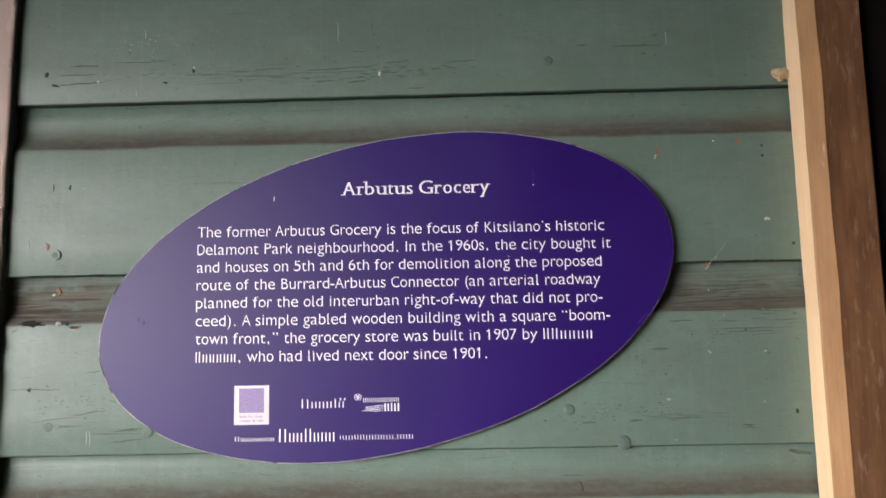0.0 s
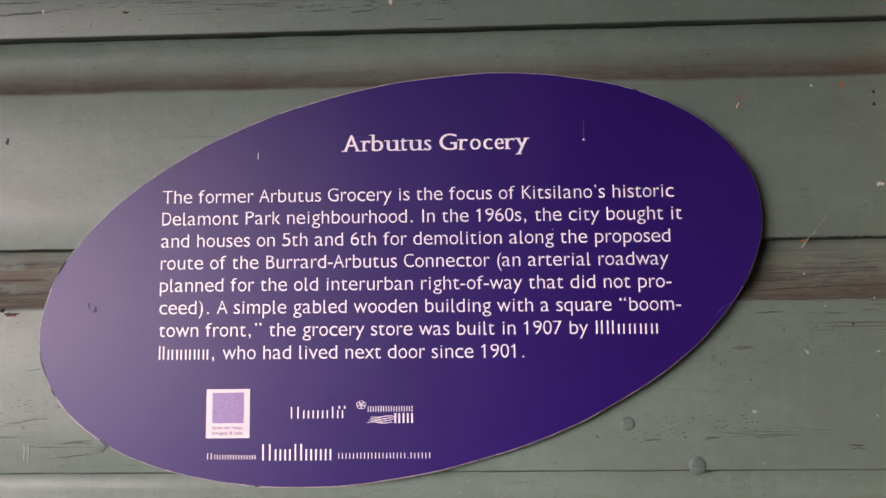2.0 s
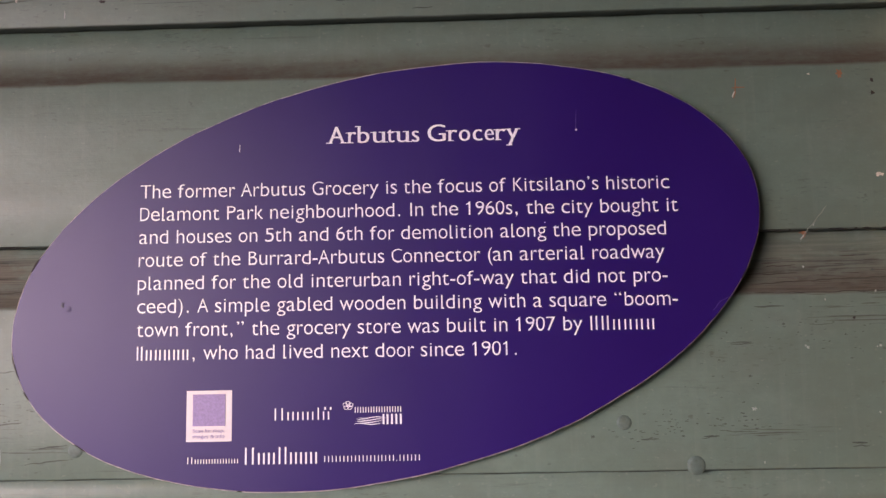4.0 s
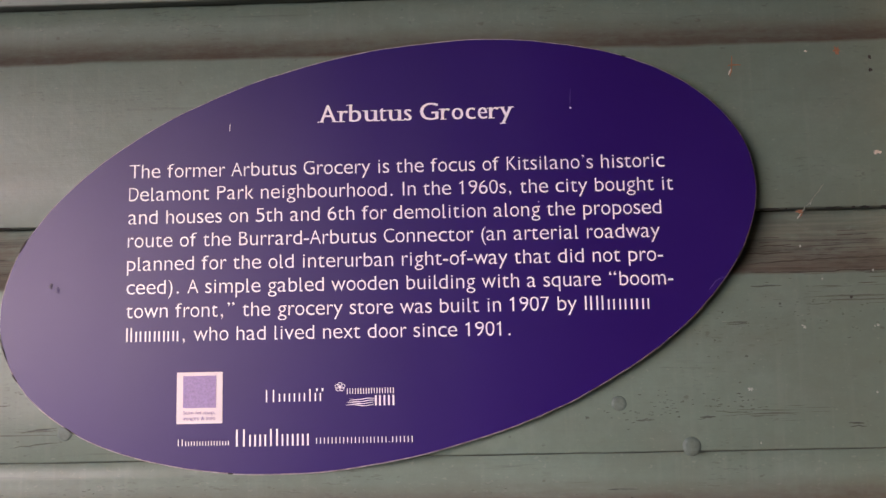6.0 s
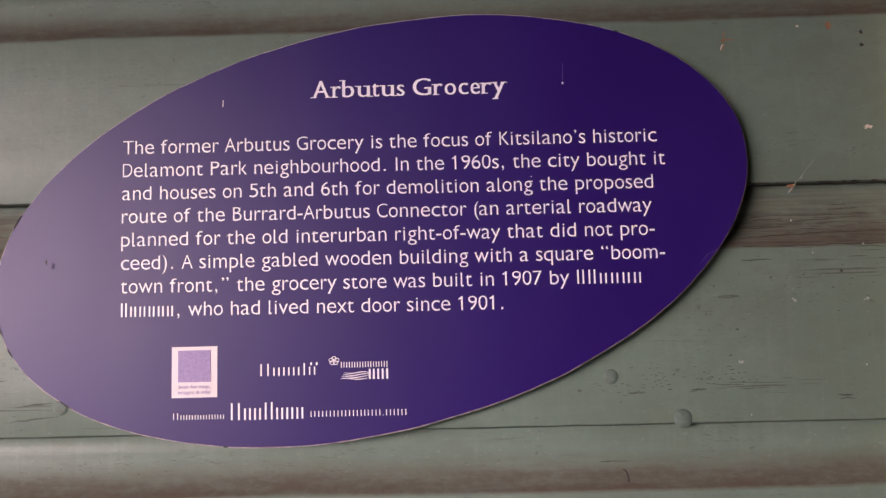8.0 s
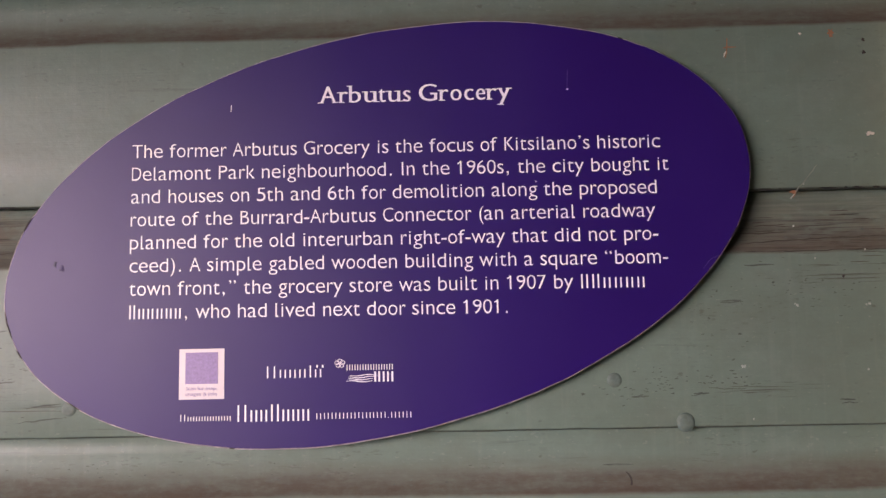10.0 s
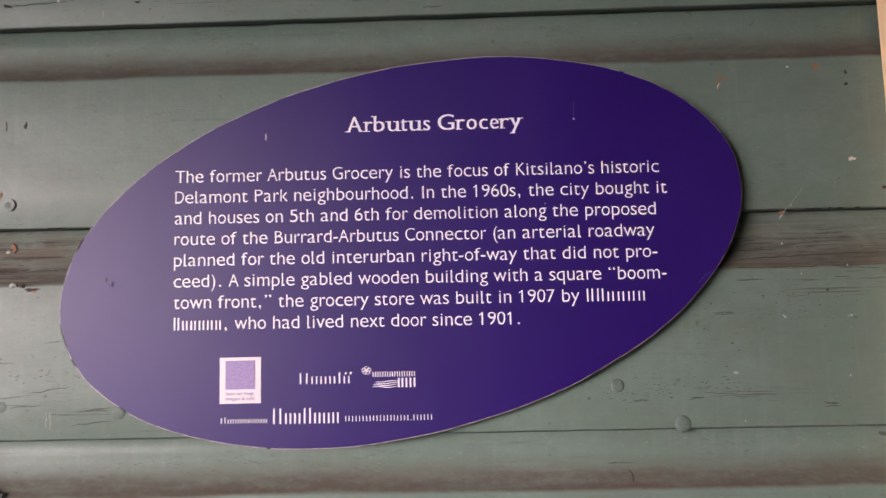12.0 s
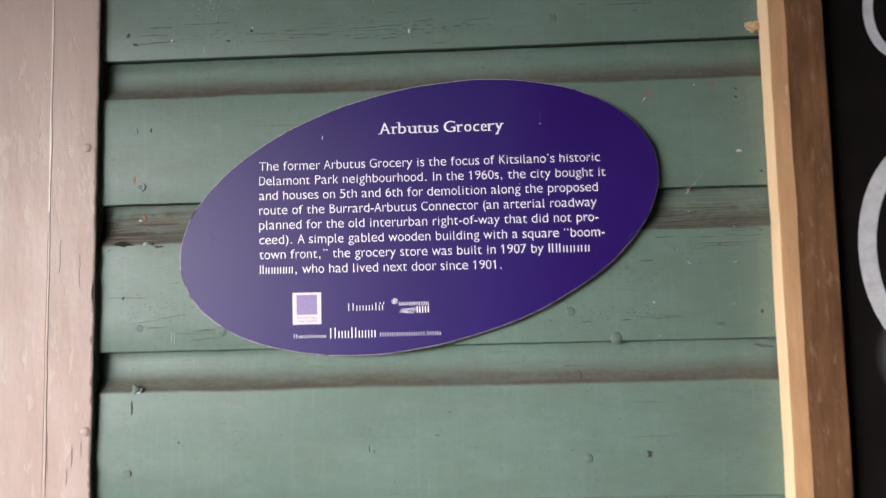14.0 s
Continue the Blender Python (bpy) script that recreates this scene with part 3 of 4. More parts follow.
# each line of the text, and where its ink begins and ends
LINES = [
    ("The former Arbutus Grocery is the focus of Kitsilano’s historic", -0.1588, 0.1434),
    ("Delamont Park neighbourhood. In the 1960s, the city bought it", -0.1588, 0.1474),
    ("and houses on 5th and 6th for demolition along the proposed", -0.1590, 0.1402),
    ("route of the Burrard-Arbutus Connector (an arterial roadway", -0.1590, 0.1388),
    ("planned for the old interurban right-of-way that did not pro-", -0.1592, 0.1398),
    ("ceed). A simple gabled wooden building with a square “boom-", -0.1592, 0.1447),
    ("town front,” the grocery store was built in 1907 by %%%%%%", -0.1592, 0.1319),
    ("######, who had lived next door since 1901.", -0.1592, 0.0543),
]
CLOSER = {"(a": 70, "d-": 20, "-A": 30, "t-": 20, "-o": 20, "f-": 30, "-w": 20, "wa": 20, "ay": 15, "o’": 40, "’s": 50}
TALL = {"%": (1.0, 1.0, 0.74, 0.74, 0.74, 0.74), "#": (1.0, 0.74, 0.74, 0.74, 0.74, 0.74)}
INK = PY - 0.00025
for row, (text, left, right) in enumerate(LINES):
    base, bm = 1.5507 - 0.01317 * row, bmesh.new()
    tight = [CLOSER.get(text[i:i + 2], 0) for i in range(len(text))]
    unit = (right - left) / (sum(ADVANCE[c] for c in text) - sum(tight) - BEFORE[text[0]] - AFTER[text[-1]])
    at = left - BEFORE[text[0]] * unit
    for i, c in enumerate(text):
        if c in TALL:
            bar_letters(bm, (TALL[c][i - text.index(c)],), at, unit, ADVANCE[c], base, 0.0078, INK)
        elif c != " ":
            set_letter(bm, c, at, unit, base, 0.0078, INK, -0.007)
        at += (ADVANCE[c] - tight[i]) * unit
    local(part("text_line", bm, MAT["print"]), plaque)

# the title, in heavier letters with small feet and flags
title, tb, tc = "Arbutus Grocery", 1.5806, 0.0100
# where each letter of the title begins and ends, in millimetres from its middle
SPANS = [(-54.8, -45.2), (-43.6, -38.3), (-38.1, -30.8), (-29.2, -21.8), (-21.2, -16.5), (-15.4, -8.1), (-6.9, -2.1), None, (2.2, 13.1), (14.2, 19.7), (20.3, 27.2), (28.2, 34.1), (35.0, 40.8), (41.4, 47.4), (47.8, 54.8)]
FEET = {"A": [(0.06, 0.02), (0.92, 0.02)], "r": [(0.26, 0.02), (0.12, 0.60)], "b": [(0.06, 0.97)], "u": [(0.06, 0.61), (0.72, 0.61), (0.97, 0.02)], "y": [(0.12, 0.63), (0.90, 0.63), (0.20, -0.30)], "G": [(0.84, 0.40)]}
for c, span in zip(title, SPANS):
    if span is None:
        continue
    a, b = (0.0046 + v / 1000 for v in span)
    bm = bmesh.new()
    for k, dx in enumerate((-0.0003, -0.0001, 0.0001, 0.0003)):   # upright strokes heavier than level ones
        set_word(bm, c, a + 0.0005 + dx, b - 0.0005 + dx, tb, tc, INK - 0.00004 * k, -0.010, 0.66)
    for fx, fz in FEET.get(c, []):
        cx, cz, s = a + (b - a) * fx, tb + SLOPE * (a + 0.159) + tc * fz, 0.15 * tc
        v = [bm.verts.new((cx + u * s * 1.3, INK - 0.0002, cz + q * s * 0.36)) for u, q in ((-1, -0.4), (1, -0.4), (0.8, 0.6), (-0.8, 0.6))]
        bm.faces.new(v)
    local(part("title_letter", bm, MAT["print"]), plaque)

# sponsors' marks along the foot, as plain shapes
bm = bmesh.new()
shapes(bm, "Nnnnln", -0.0821, -0.0492, 1.4242, 0.0066, INK, 0.0008)
local(part("wordmark", bm, MAT["print"]), plaque)
bm = bmesh.new()
for fx in (0.0, 0.0031):
    v = [bm.verts.new((-0.0530 + fx + dx, INK, 1.4295 + dz)) for dx, dz in ((0, 0), (0.0010, 0), (0.0010, 0.0016), (0, 0.0016))]
    bm.faces.new(v)
local(part("flag_mark", bm, MAT["print"]), plaque)
bm = bmesh.new()
shapes(bm, "NNNNNNNNN", -0.0365, -0.0098, 1.4277, 0.0031, INK, 0.0005)
shapes(bm, "lNN", -0.0212, -0.0093, 1.4212, 0.0056, INK, 0.0011)
local(part("wordmark", bm, MAT["print"]), plaque)
bm = bmesh.new()
for k in range(4):
    line = [(-0.0366 + 0.0008 * k + 0.0017 * i, 1.4216 + 0.0011 * k + 0.0004 * math.sin(i * 0.8 + k)) for i in range(10)]
    strip(bm, line, 0.0005, INK, True, 0.0001)
local(part("wave_mark", bm, MAT["print"]), plaque)
bm = bmesh.new()
for k in range(5):
    a = 2 * math.pi * k / 5 + 0.3
    line = [(-0.0398 + 0.0016 * math.cos(a) + 0.0013 * math.cos(q * 0.7), 1.4316 + 0.0013 * math.sin(a) + 0.0011 * math.sin(q * 0.7)) for q in range(10)]
    strip(bm, line, 0.00035, INK, False, 0.0001)
local(part("flower_mark", bm, MAT["print"]), plaque)
bm = bmesh.new()
shapes(bm, "Nnnnnnnnn", -0.1298, -0.1003, 1.4014, 0.0036, INK, 0.0005)
shapes(bm, "NNNNNNNlNN.NNN", -0.0538, 0.0004, 1.4014, 0.0032, INK, 0.0005)
shapes(bm, "Nnnllnnn", -0.0984, -0.0561, 1.4006, 0.0092, INK, 0.0010)
local(part("wordmark", bm, MAT["print"]), plaque)

# small white sticker
sticker = part("sticker", boxed(-0.1300, -0.1046, PY - 0.0002, PY, 1.4133, 1.4412), MAT["card"], None, "small white sticker with a lilac square")
local(sticker, plaque)
bm = boxed(-0.1264, -0.1082, PY - 0.0004, PY - 0.0002, 1.4218, 1.4392)
sq = part("printed_square", bm, MAT["lilac"])
sq.parent = sticker
bm = bmesh.new()
for text, base in (("Scan for map,", 1.4186), ("images & info", 1.4155)):
    wide = sum(ADVANCE[c] for c in text)
    at = -0.1262
    for word in text.split(" "):
        w = sum(ADVANCE[c] for c in word) * 0.0180 / wide
        set_word(bm, word, at, at + w * 0.95, base, 0.0018, PY - 0.00045)
        at += w + 301 * 0.0180 / wide
cap = part("caption", bm, MAT["lilac"])
cap.parent = sticker


# ---- the chalkboard in its rough frame ----
chalkboard = empty("chalkboard", (0.311, 0.0, 0.62), "black chalkboard with white strokes in a rough brown wooden frame", "chalkboard")


def stile():
    """The upright of the frame: planed pale side, tan chamfered edge, brown front."""
    bm, cols = bmesh.new(), []
    n, z0, z1 = 120, 0.62, 1.89
    sect = [(0.2893, -0.0003), (0.2890, -0.0203), (0.2898, -0.0216), (0.3006, -0.0262), (0.3022, -0.0258), (0.3325, -0.0250), (0.3342, -0.0236), (0.3344, -0.0003)]
    for i in range(n + 1):
        z = z0 + (z1 - z0) * i / n
        col = []
        for k, (x, y) in enumerate(sect):
            w = noise.noise(Vector((k * 3.7, z * 26, 1.5)))
            u = noise.noise(Vector((k * 5.1, z * 90, 4.5)))
            out = k in (1, 2, 3, 4, 5, 6)
            wave = 0.0011 * noise.noise(Vector((z * 13, 2.2, 9.0))) * (k in (3, 4))
            col.append(bm.verts.new((x + wave + (0.0008 * w + 0.0004 * u) * (k < 7), y + out * 0.0005 * u, z)))
        cols.append(col)
    slot = (0, 1, 1, 2, 2, 2, 2)
    for a, b in zip(cols, cols[1:]):
        for k in range(len(sect)):
            f = bm.faces.new((a[k], a[(k + 1) % len(sect)], b[(k + 1) % len(sect)], b[k]))
            f.material_index = slot[k] if k < 7 else 2
    bm.faces.new(cols[0]).material_index = 0
    bm.faces.new(list(reversed(cols[-1]))).material_index = 0
    return bm


local(part("frame_stile", stile(), [MAT["pine"], MAT["tan"], MAT["brown"]], None, "brown stained wooden stile with a pale planed side"), chalkboard)
local(part("panel", boxed(0.3346, 0.74, -0.012, -0.0003, 0.62, 1.89), MAT["board"], None, "black chalkboard panel"), chalkboard)


def arc(cx, cz, rx, rz, a0, a1, n=26):
    return [(cx + rx * math.cos(radians(a0 + (a1 - a0) * i / (n - 1))), cz + rz * math.sin(radians(a0 + (a1 - a0) * i / (n - 1)))) for i in range(n)]


local(part("chalk_stroke", sliver(arc(0.4255, 1.464, 0.0615, 0.092, 75, 290), 0.0150, -0.0124, False), MAT["chalk"]), chalkboard)
local(part("chalk_stroke", sliver(arc(0.404, 1.672, 0.026, 0.040, 150, 330), 0.0085, -0.0124, False), MAT["chalk"]), chalkboard)


# ---- nail heads, gouges, flakes and other small marks on the siding ----
def face_y(z):
    """How deep the siding's surface lies at a height."""
    u = (z - SEAM) % PITCH
    if u < 0.0978:
        return -0.00028
    q = min(1.0, (u - 0.0978) / 0.0150)
    return REC * math.sin(q ** 0.75 * math.pi / 2) ** 1.1 - 0.0005


def on_wall(name, bm, mat, label=""):
    return part(name, bm, mat, wall, label)


def nail_head(x, z, r, h):
    bm, y = bmesh.new(), face_y(z) + 0.0003
    rings = [[bm.verts.new((x + r * q * math.cos(a), y - 0.62 * h * math.sqrt(max(0, 1 - q ** 4)) + 0.0004, z + r * q * math.sin(a))) for a in [2 * math.pi * i / 20 for i in range(20)]] for q in (1.08, 0.97, 0.86, 0.65, 0.4)]
    top = bm.verts.new((x, y - 0.62 * h + 0.0004, z))
    for p, q in zip(rings, rings[1:]):
        for i in range(20):
            bm.faces.new((p[i], p[(i + 1) % 20], q[(i + 1) % 20], q[i]))
    for i in range(20):
        bm.faces.new((rings[-1][i], rings[-1][(i + 1) % 20], top))
    ob = on_wall("nail_head", bm, MAT["nail"])
    for p in ob.data.polygons:
        p.use_smooth = True


for x, z, r, h in ((0.1078, 1.6829, 0.0038, 0.0016), (-0.2709, 1.541, 0.0040, 0.0007), (0.1524, 1.395, 0.0052, 0.0024), (0.1137, 1.4187, 0.0044, 0.0017), (-0.2709, 1.4129, 0.0040, 0.0010), (-0.1962, 1.4084, 0.0046, 0.0016), (0.1245, 1.292, 0.0042, 0.0016), (-0.2831, 1.2848, 0.0044, 0.0012)):
    nail_head(x, z, r, h)

# splits along the grain: from x, z to x, z
CRACKS_TOP = [(-0.264, 1.6892, -0.242, 1.6890), (-0.230, 1.6909, -0.185, 1.6910), (-0.273, 1.6817, -0.245, 1.6818), (-0.273, 1.6739, -0.236, 1.6756), (-0.174, 1.6793, -0.145, 1.6798), (-0.118, 1.6822, -0.095, 1.6829), (-0.128, 1.6771, -0.089, 1.6769), (-0.079, 1.6806, -0.027, 1.6823), (-0.073, 1.6710, -0.058, 1.6719), (-0.047, 1.6702, -0.033, 1.6712), (-0.019, 1.6853, 0.001, 1.6860), (-0.044, 1.6942, -0.033, 1.6947), (-0.001, 1.6640, 0.011, 1.6645), (0.027, 1.6839, 0.052, 1.6850), (0.130, 1.6945, 0.138, 1.6947), (0.157, 1.6932, 0.195, 1.6930)]
CRACKS_LOW = [(-0.301, 1.4407, -0.264, 1.4404), (-0.285, 1.4165, -0.249, 1.4203), (-0.254, 1.4208, -0.228, 1.4245), (-0.265, 1.4124, -0.246, 1.4137), (-0.221, 1.4088, -0.201, 1.4117), (-0.225, 1.4011, -0.200, 1.4031), (-0.244, 1.4524, -0.233, 1.4531), (0.175, 1.4611, 0.188, 1.4613), (0.156, 1.4094, 0.163, 1.4101), (0.166, 1.4133, 0.187, 1.4125), (0.239, 1.4039, 0.248, 1.4042), (0.220, 1.4709, 0.233, 1.4711), (0.267, 1.4811, 0.283, 1.4812)]
CRACKS_COVE = [(0.199, 1.5046, 0.217, 1.5055), (0.189, 1.5002, 0.218, 1.5008), (0.190, 1.4944, 0.251, 1.4972), (0.251, 1.4972, 0.287, 1.4977), (0.183, 1.4893, 0.286, 1.4896), (0.243, 1.5099, 0.260, 1.5104), (-0.295, 1.5020, -0.272, 1.5030), (-0.262, 1.4975, -0.232, 1.4990)]
rnd = random.Random(4)
for width, cracks in ((0.0010, CRACKS_TOP), (0.0007, CRACKS_LOW), (0.0009, CRACKS_COVE)):
    for x0, z0, x1, z1 in cracks:
        n = max(4, int(abs(x1 - x0) / 0.004))
        line = [(x0 + (x1 - x0) * i / n, z0 + (z1 - z0) * i / n + rnd.uniform(-0.0004, 0.0004)) for i in range(n + 1)]
        on_wall("split", sliver(line, width * rnd.uniform(0.5, 1.1), face_y), MAT["crack" if cracks is CRACKS_COVE else "split"])

seed = 0
for x, z, rx, rz, m in (
    (0.1767, 1.295, 0.0020, 0.0030, "hole"), (-0.2353, 1.3115, 0.0008, 0.0008, "hole"), (-0.2828, 1.6829, 0.0016, 0.0020, "hole"), (-0.2757, 1.6738, 0.0024, 0.0013, "hole"),
    (-0.2611, 1.5926, 0.0008, 0.0018, "hole"), (-0.2538, 1.4862, 0.0040, 0.0011, "hole"), (-0.2525, 1.4850, 0.0016, 0.0007, "rust"), (-0.2764, 1.5472, 0.0015, 0.0026, "rust"), (0.2478, 1.6164, 0.0018, 0.0022, "rust"),
    (0.2662, 1.5562, 0.0024, 0.0009, "flake"), (0.2200, 1.5232, 0.0016, 0.0010, "rust"), (0.2847, 1.5376, 0.0010, 0.0012, "hole"),
    (-0.2865, 1.4404, 0.0016, 0.0014, "hole"), (-0.2717, 1.3560, 0.0024, 0.0010, "worn"), (0.2300, 1.6165, 0.0006, 0.0006, "flake"), (0.2660, 1.6120, 0.0010, 0.0010, "hole"),
):
    seed += 1
    on_wall("gouge" if m == "hole" else "paint_flake", blob(x, z, rx, rz, -0.00018, seed, 0.0002), MAT[m])
for x, z, rx, rz, m in (
    (0.2781, 1.4149, 0.0011, 0.0014, "hole"), (0.2182, 1.4586, 0.0008, 0.0007, "worn"), (0.2584, 1.4586, 0.0008, 0.0007, "worn"), (0.1862, 1.4250, 0.0012, 0.0008, "worn"),
    (-0.1891, 1.6738, 0.0020, 0.0008, "hole"), (-0.1676, 1.6830, 0.0009, 0.0015, "hole"), (-0.1670, 1.6853, 0.0006, 0.0010, "flake"), (-0.2420, 1.6762, 0.0006, 0.0010, "flake"),
    (-0.0227, 1.6763, 0.0010, 0.0018, "flake"), (0.2660, 1.6045, 0.0009, 0.0009, "hole"), (0.2450, 1.4745, 0.0007, 0.0007, "hole"), (-0.2180, 1.6990, 0.0008, 0.0010, "nail"),
):
    seed += 1
    on_wall("gouge" if m == "hole" else "paint_flake", blob(x, z, rx, rz, -0.00018, seed, 0.0002), MAT[m])
on_wall("paint_flake", sliver([(0.2730, 1.3865), (0.2790, 1.3850), (0.2885, 1.3840)], 0.0030, face_y), MAT["split"])
# torn edge of the hollow, with a black hole under the lifted paint
on_wall("gouge", blob(-0.2861, 1.4892, 0.0085, 0.0017, -0.0004, 91), MAT["gap"])
on_wall("paint_flake", blob(-0.2655, 1.4890, 0.0022, 0.0012, -0.0003, 92, 0.0012), MAT["worn"])
on_wall("gouge", blob(-0.2600, 1.4888, 0.0016, 0.0012, -0.0006, 93), MAT["hole"])
on_wall("paint_flake", blob(-0.2698, 1.5140, 0.0016, 0.0026, 0.0060, 94), MAT["rust"])
on_wall("paint_flake", blob(-0.2740, 1.5110, 0.0014, 0.0008, 0.0060, 95), MAT["flake"])

# a cross scratched to bare wood
on_wall("scratch", sliver([(0.1858, 1.6030), (0.1868, 1.6060), (0.1876, 1.6150)], 0.0008, -0.0003), MAT["rust"])
on_wall("scratch", sliver([(0.1850, 1.6092), (0.1875, 1.6096), (0.1925, 1.6095)], 0.0008, -0.0004), MAT["rust"])
on_wall("scratch", sliver([(0.1850, 1.6035), (0.1856, 1.6055), (0.1865, 1.6070)], 0.0008, -0.0005), MAT["flake"])
# pale runs and short dark nicks: x, z, height, width
for x, z, h, w, m in ((-0.2056, 1.7132, 0.007, 0.0008, "worn"), (-0.0545, 1.7110, 0.015, 0.0006, "worn"), (0.1987, 1.6983, 0.011, 0.0006, "worn"), (-0.2778, 1.3429, 0.012, 0.0014, "hole"), (-0.2738, 1.5930, 0.006, 0.0007, "hole"), (-0.0655, 1.3035, 0.006, 0.0008, "hole"), (-0.0615, 1.3010, 0.003, 0.0008, "hole"), (-0.2915, 1.5480, 0.009, 0.0007, "worn"), (-0.2420, 1.4050, 0.009, 0.0006, "worn"), (-0.2395, 1.4040, 0.011, 0.0005, "worn"), (-0.0280, 1.7150, 0.008, 0.0010, "nail"), (-0.2119, 1.6663, 0.005, 0.0006, "worn")):
    on_wall("paint_run", sliver([(x, z - h / 2), (x + 0.0003, z), (x - 0.0002, z + h / 2)], w, face_y), MAT[m])
# dark crescents painted beside two nail heads as their shadows
on_wall("split", sliver(arc(-0.2700, 1.5410, 0.0040, 0.0040, -85, 75, 9), 0.0010, -0.0006), MAT["hole"])
on_wall("split", sliver(arc(-0.2825, 1.2850, 0.0046, 0.0040, -40, 60, 8), 0.0010, -0.0006), MAT["hole"])

# further nicks, specks and pits
for x, z in ((0.2298, 1.485), (0.2171, 1.4595), (0.2567, 1.4583), (0.2582, 1.4894), (0.222, 1.5043), (0.19, 1.3959), (0.2552, 1.4221)):
    seed += 1
    on_wall("paint_flake", blob(x, z, 0.0004, 0.0005, face_y(z) + 0.0001, seed, 0.0002), MAT["worn"])
for x, z, rx, rz in ((0.2054, 1.4717, 0.0009, 0.0006), (0.2236, 1.4725, 0.0007, 0.0005), (0.2332, 1.4723, 0.0007, 0.0005), (0.2168, 1.4977, 0.0008, 0.0005), (0.2611, 1.5017, 0.0008, 0.0007), (0.1735, 1.4674, 0.0007, 0.0005), (0.1683, 1.4522, 0.0010, 0.0006), (0.1852, 1.4431, 0.0014, 0.0006), (0.1806, 1.4289, 0.0009, 0.0006), (0.1461, 1.4109, 0.0010, 0.0006), (0.0957, 1.4113, 0.0012, 0.0008)):
    seed += 1
    on_wall("gouge", blob(x, z, rx * 0.8, rz * 0.8, face_y(z) + 0.0001, seed, 0.0002), MAT["split"])
for x0, x1, z in ((0.1757, 0.1869, 1.4619), (0.1898, 0.2067, 1.4817), (0.2508, 0.2592, 1.5105), (0.1575, 0.1662, 1.4105), (0.2383, 0.2468, 1.4058), (0.1227, 0.1326, 1.4094), (0.1067, 0.1237, 1.3710)):
    on_wall("split", sliver([(x0 + (x1 - x0) * i / 6, z + rnd.uniform(-0.0002, 0.0002)) for i in range(7)], 0.0010, face_y), MAT["split"])


def pits(cx, cz, rx, rz, count, size, mat, long=2.2):
    """A drift of tiny pits and dashes along the grain, too many to count."""
    bm = bmesh.new()
    for k in range(count):
        x, z = rnd.gauss(cx, rx / 2), rnd.gauss(cz, rz / 2)
        w, h = size * rnd.uniform(0.4, 1.3) * long, size * rnd.uniform(0.3, 0.7)
        strip(bm, [(x - w / 2, z), (x - w / 6, z + rnd.uniform(-0.3, 0.3) * h), (x + w / 6, z + rnd.uniform(-0.3, 0.3) * h), (x + w / 2, z)], h, face_y, True, 0.0002)
    tagged(on_wall("wear_pits", bm, MAT[mat]), kind="stuff")


for zone in ((0.139, 1.419, 0.012, 0.006, 26, 0.0010), (0.174, 1.4167, 0.020, 0.005, 30, 0.0012), (0.122, 1.412, 0.020, 0.006, 18, 0.0010), (0.225, 1.470, 0.050, 0.014, 46, 0.0009), (0.18, 1.452, 0.030, 0.020, 22, 0.0008),
             (-0.245, 1.425, 0.040, 0.024, 40, 0.0012), (-0.10, 1.680, 0.150, 0.016, 70, 0.0011), (0.10, 1.300, 0.120, 0.030, 18, 0.0012), (-0.16, 1.372, 0.100, 0.008, 22, 0.0010), (0.02, 1.366, 0.160, 0.006, 26, 0.0010)):
    pits(*zone[:5], zone[5] * 0.78, "split")
pits(-0.02, 1.6775, 0.070, 0.006, 44, 0.0008, "split", 7.0)
pits(-0.20, 1.6795, 0.050, 0.005, 14, 0.0007, "split", 7.0)
pits(0.235, 1.4965, 0.075, 0.013, 60, 0.0006, "crack", 20.0)
pits(-0.265, 1.4975, 0.040, 0.014, 30, 0.0006, "crack", 12.0)
# black gaps where the joint has opened
for x0, x1 in ((0.1985, 0.2090), (0.2120, 0.2132), (0.2345, 0.2450), (0.2490, 0.2510), (0.2535, 0.2590), (0.2650, 0.2690), (-0.292, -0.262), (-0.245, -0.231)):
    on_wall("open_joint", sliver([(x0 + (x1 - x0) * i / 5, 1.5251 + rnd.uniform(-0.0002, 0.0002)) for i in range(6)], 0.0011, -0.0003), MAT["gap"])
# a long pale scrape across the joint
for x0, z0, x1, z1, w, m in ((0.2183, 1.5190, 0.2205, 1.5222, 0.0008, "worn"), (0.2196, 1.5196, 0.2214, 1.5226, 0.0005, "rust"), (0.2212, 1.5228, 0.2236, 1.5262, 0.0006, "scrape"), (0.2240, 1.5262, 0.2285, 1.5312, 0.0007, "scrape"), (0.2285, 1.5312, 0.2345, 1.5385, 0.0005, "scrape"), (0.2262, 1.5270, 0.2266, 1.5292, 0.0006, "worn")):
    on_wall("scratch", sliver([(x0 + (x1 - x0) * i / 4 + rnd.uniform(-0.0003, 0.0003), z0 + (z1 - z0) * i / 4) for i in range(5)], w, -0.0003), MAT[m])
# a painted crescent of shadow beside a nail sunk in the hollow
on_wall("split", sliver(arc(0.1180, 1.3625, 0.0038, 0.0046, -80, 75, 10), 0.0011, face_y), MAT["hole"])
# bumps of old paint high on the wall
pits(-0.205, 1.7045, 0.030, 0.010, 22, 0.0011, "worn", 1.0)
pits(-0.155, 1.7035, 0.030, 0.006, 18, 0.0010, "split", 1.0)
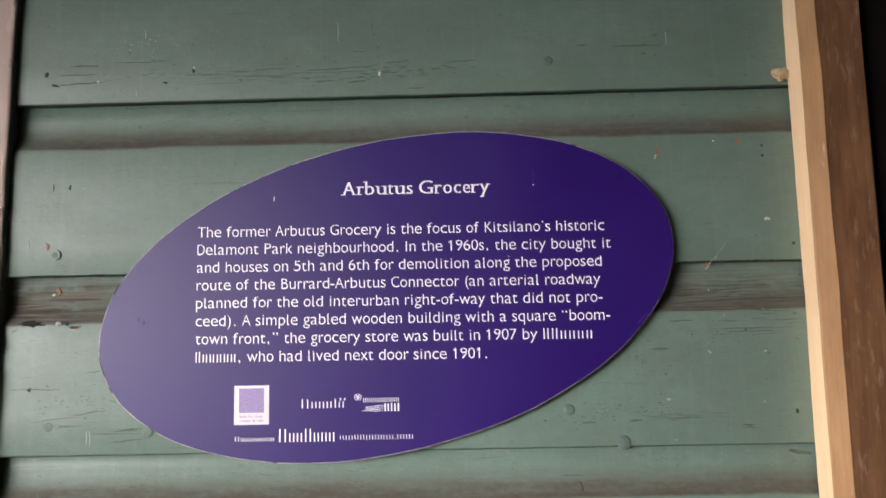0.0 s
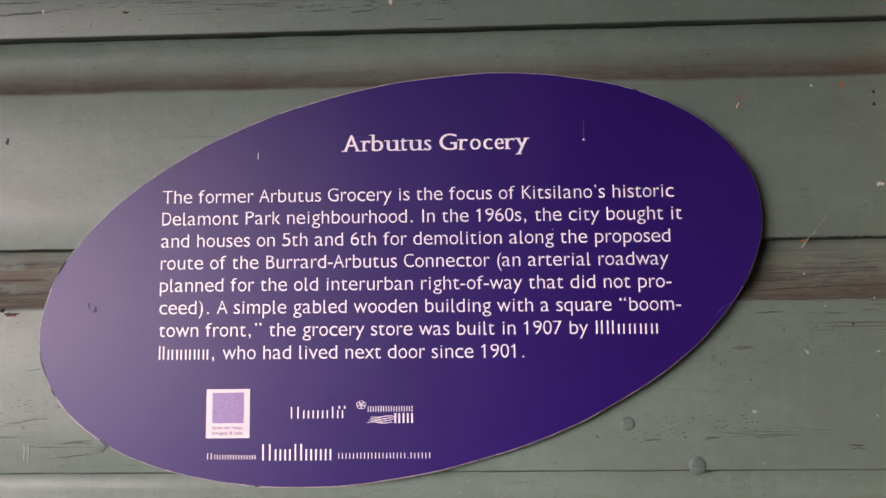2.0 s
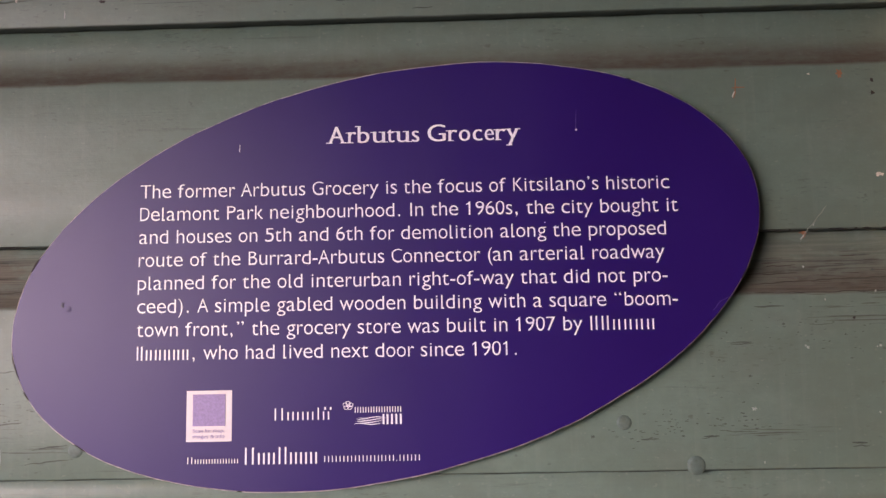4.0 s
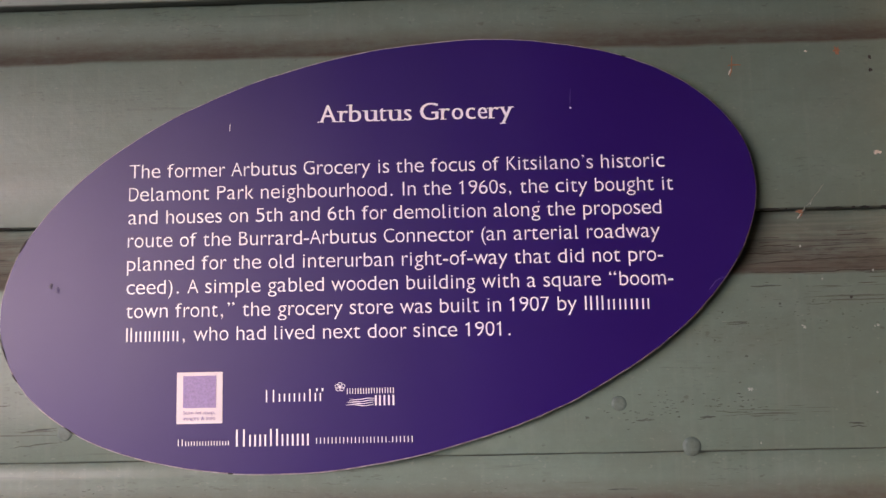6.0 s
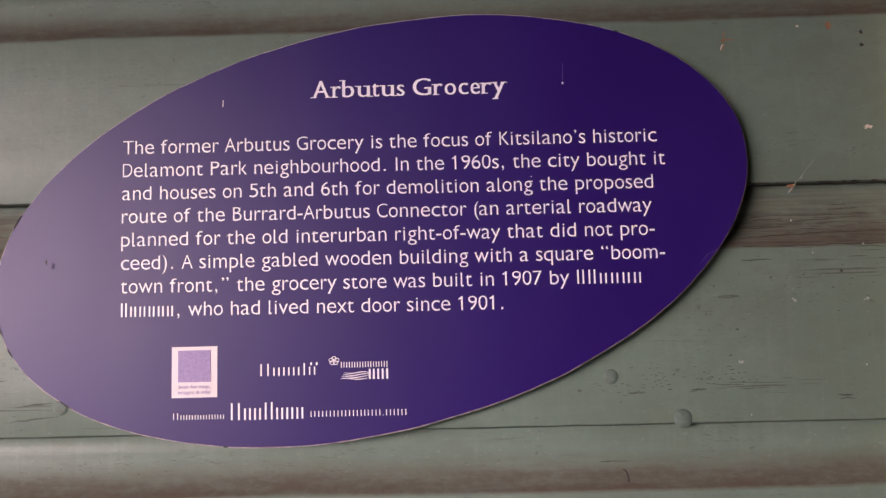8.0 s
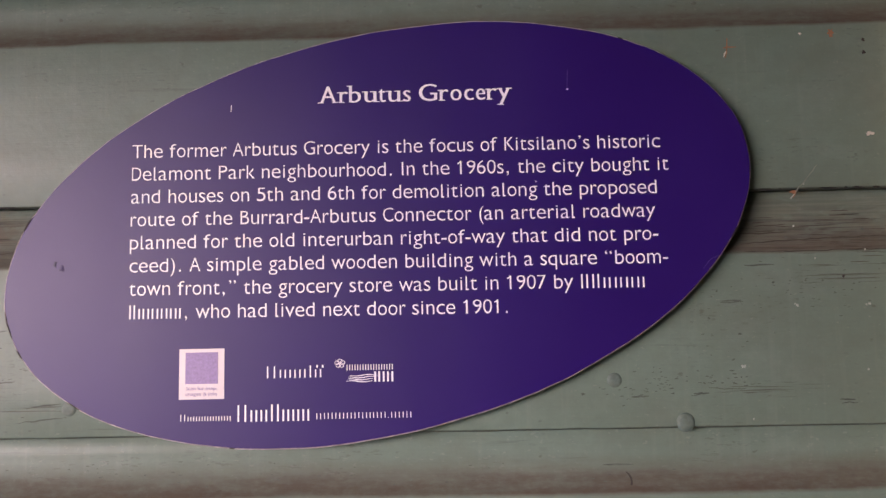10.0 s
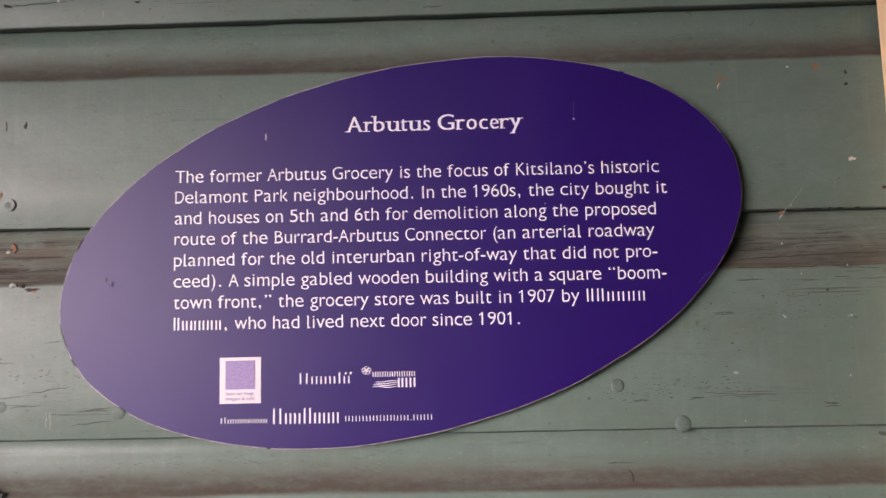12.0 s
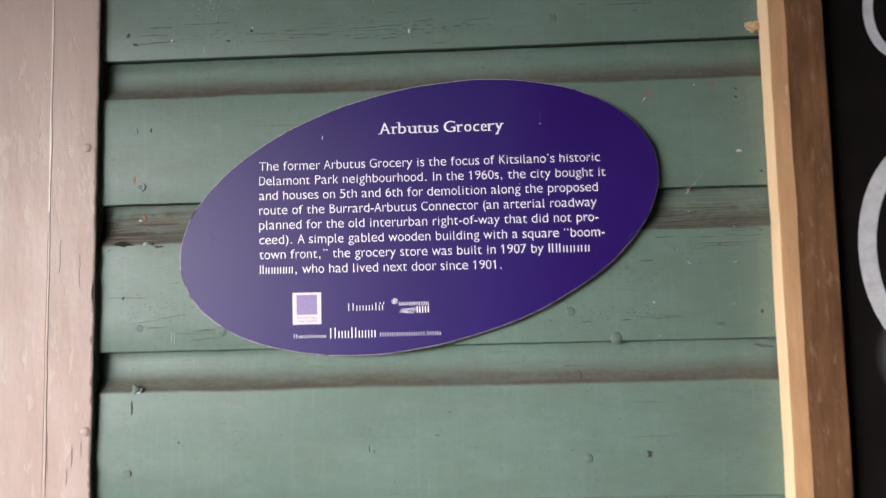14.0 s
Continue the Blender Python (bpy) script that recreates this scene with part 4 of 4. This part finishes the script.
# chipped paint at the head of a hollow, and a bent nail's mark under it
on_wall("paint_flake", blob(-0.2745, 1.3590, 0.0034, 0.0036, -0.0004, 131, 0.0008), MAT["nail"])
on_wall("paint_flake", blob(-0.2690, 1.3578, 0.0012, 0.0020, -0.0004, 132, 0.0008), MAT["nail"])

# dusty cobweb in the corner between casing and siding
web = empty("cobweb", (-0.302, -0.012, 1.50), "dusty grey cobweb strung between casing and siding", "cobweb")
for k, (x0, y0, z0, x1, y1, z1) in enumerate(((-0.3075, -0.005, 1.535, -0.272, 0.006, 1.512), (-0.3075, -0.004, 1.531, -0.280, 0.005, 1.507), (-0.3075, -0.003, 1.527, -0.290, 0.006, 1.502), (-0.3075, -0.005, 1.534, -0.262, 0.006, 1.510))):
    bm = bmesh.new()
    ring = []
    for i in range(9):
        q = i / 8
        c = Vector((x0 + (x1 - x0) * q, y0 + (y1 - y0) * q, z0 + (z1 - z0) * q - 0.002 * math.sin(math.pi * q)))
        ring.append([bm.verts.new(c + Vector((0.00006 * math.cos(a), 0.00006, 0.00006 * math.sin(a)))) for a in (0.0, 2.1, 4.2)])
    for p, q in zip(ring, ring[1:]):
        for i in range(3):
            bm.faces.new((p[i], p[(i + 1) % 3], q[(i + 1) % 3], q[i]))
    local(part("thread", bm, MAT["web"]), web)

# chips and scuffs on the plaque
def rim_chip(x, z, length, width, mat="hole"):
    """A chip along the plaque's edge near a place on it."""
    dx, dz = x - PCX, z - PCZ
    u, v = dx * math.cos(PTURN) + dz * math.sin(PTURN), -dx * math.sin(PTURN) + dz * math.cos(PTURN)
    mid = math.atan2(v / PB, u / PA)
    half = length / 2 / math.hypot(PA * math.sin(mid), PB * math.cos(mid))
    line = [oval(-0.0006, mid - half + 2 * half * i / 8) for i in range(9)]
    local(part("edge_chip", sliver(line, width * 0.6, PY - 0.0003), MAT[mat]), plaque)


for x, z, length, width in ((-0.222, 1.5138, 0.009, 0.0016), (-0.2261, 1.4384, 0.006, 0.0012), (-0.2300, 1.4560, 0.016, 0.0010), (-0.185, 1.413, 0.008, 0.0009), (-0.100, 1.386, 0.003, 0.0013), (0.1865, 1.500, 0.008, 0.0012), (0.125, 1.615, 0.003, 0.0012)):
    rim_chip(x, z, length, width)
local(part("scuff", sliver([(-0.1017, 1.5766), (-0.1015, 1.5806)], 0.0005, PY - 0.0003), MAT["print"]), plaque)
local(part("scuff", sliver([(0.0920, 1.5850), (0.0922, 1.5890), (0.0926, 1.5960)], 0.0004, PY - 0.0003), MAT["mark"]), plaque)
local(part("scuff", blob(0.0921, 1.5846, 0.0008, 0.0004, PY, 71, 0.0003), MAT["print"]), plaque)
local(part("scuff", blob(-0.2020, 1.4905, 0.0008, 0.0016, PY, 72, 0.0003), MAT["ink"]), plaque)
local(part("scuff", blob(-0.1985, 1.4880, 0.0016, 0.0020, PY, 73, 0.0003), MAT["rub"]), plaque)
local(part("scuff", sliver([(0.1640, 1.4800), (0.1680, 1.4850), (0.1760, 1.4885)], 0.0004, PY - 0.0003), MAT["mark"]), plaque)
local(part("scuff", blob(0.0725, 1.5315, 0.0003, 0.0003, PY, 74, 0.0003), MAT["print"]), plaque)

# lump of dried foam beside the frame
bm = bmesh.new()
for dx, dz, r in ((0, 0, 0.0042), (0.0035, 0.0012, 0.0035), (-0.0030, 0.0015, 0.0026), (0.0010, -0.0042, 0.0020), (0.0050, -0.0012, 0.0028)):
    bmesh.ops.create_icosphere(bm, subdivisions=3, radius=r, matrix=Matrix.Translation((0.2822 + dx, -0.0018, 1.6668 + dz)))
for v in bm.verts:
    v.co += 0.0011 * noise.noise_vector(v.co * 500)
foam = part("foam_lump", bm, MAT["foam"])
tagged(foam, "small crumbly tan lump of dried foam stuck on green siding", "foam lump")
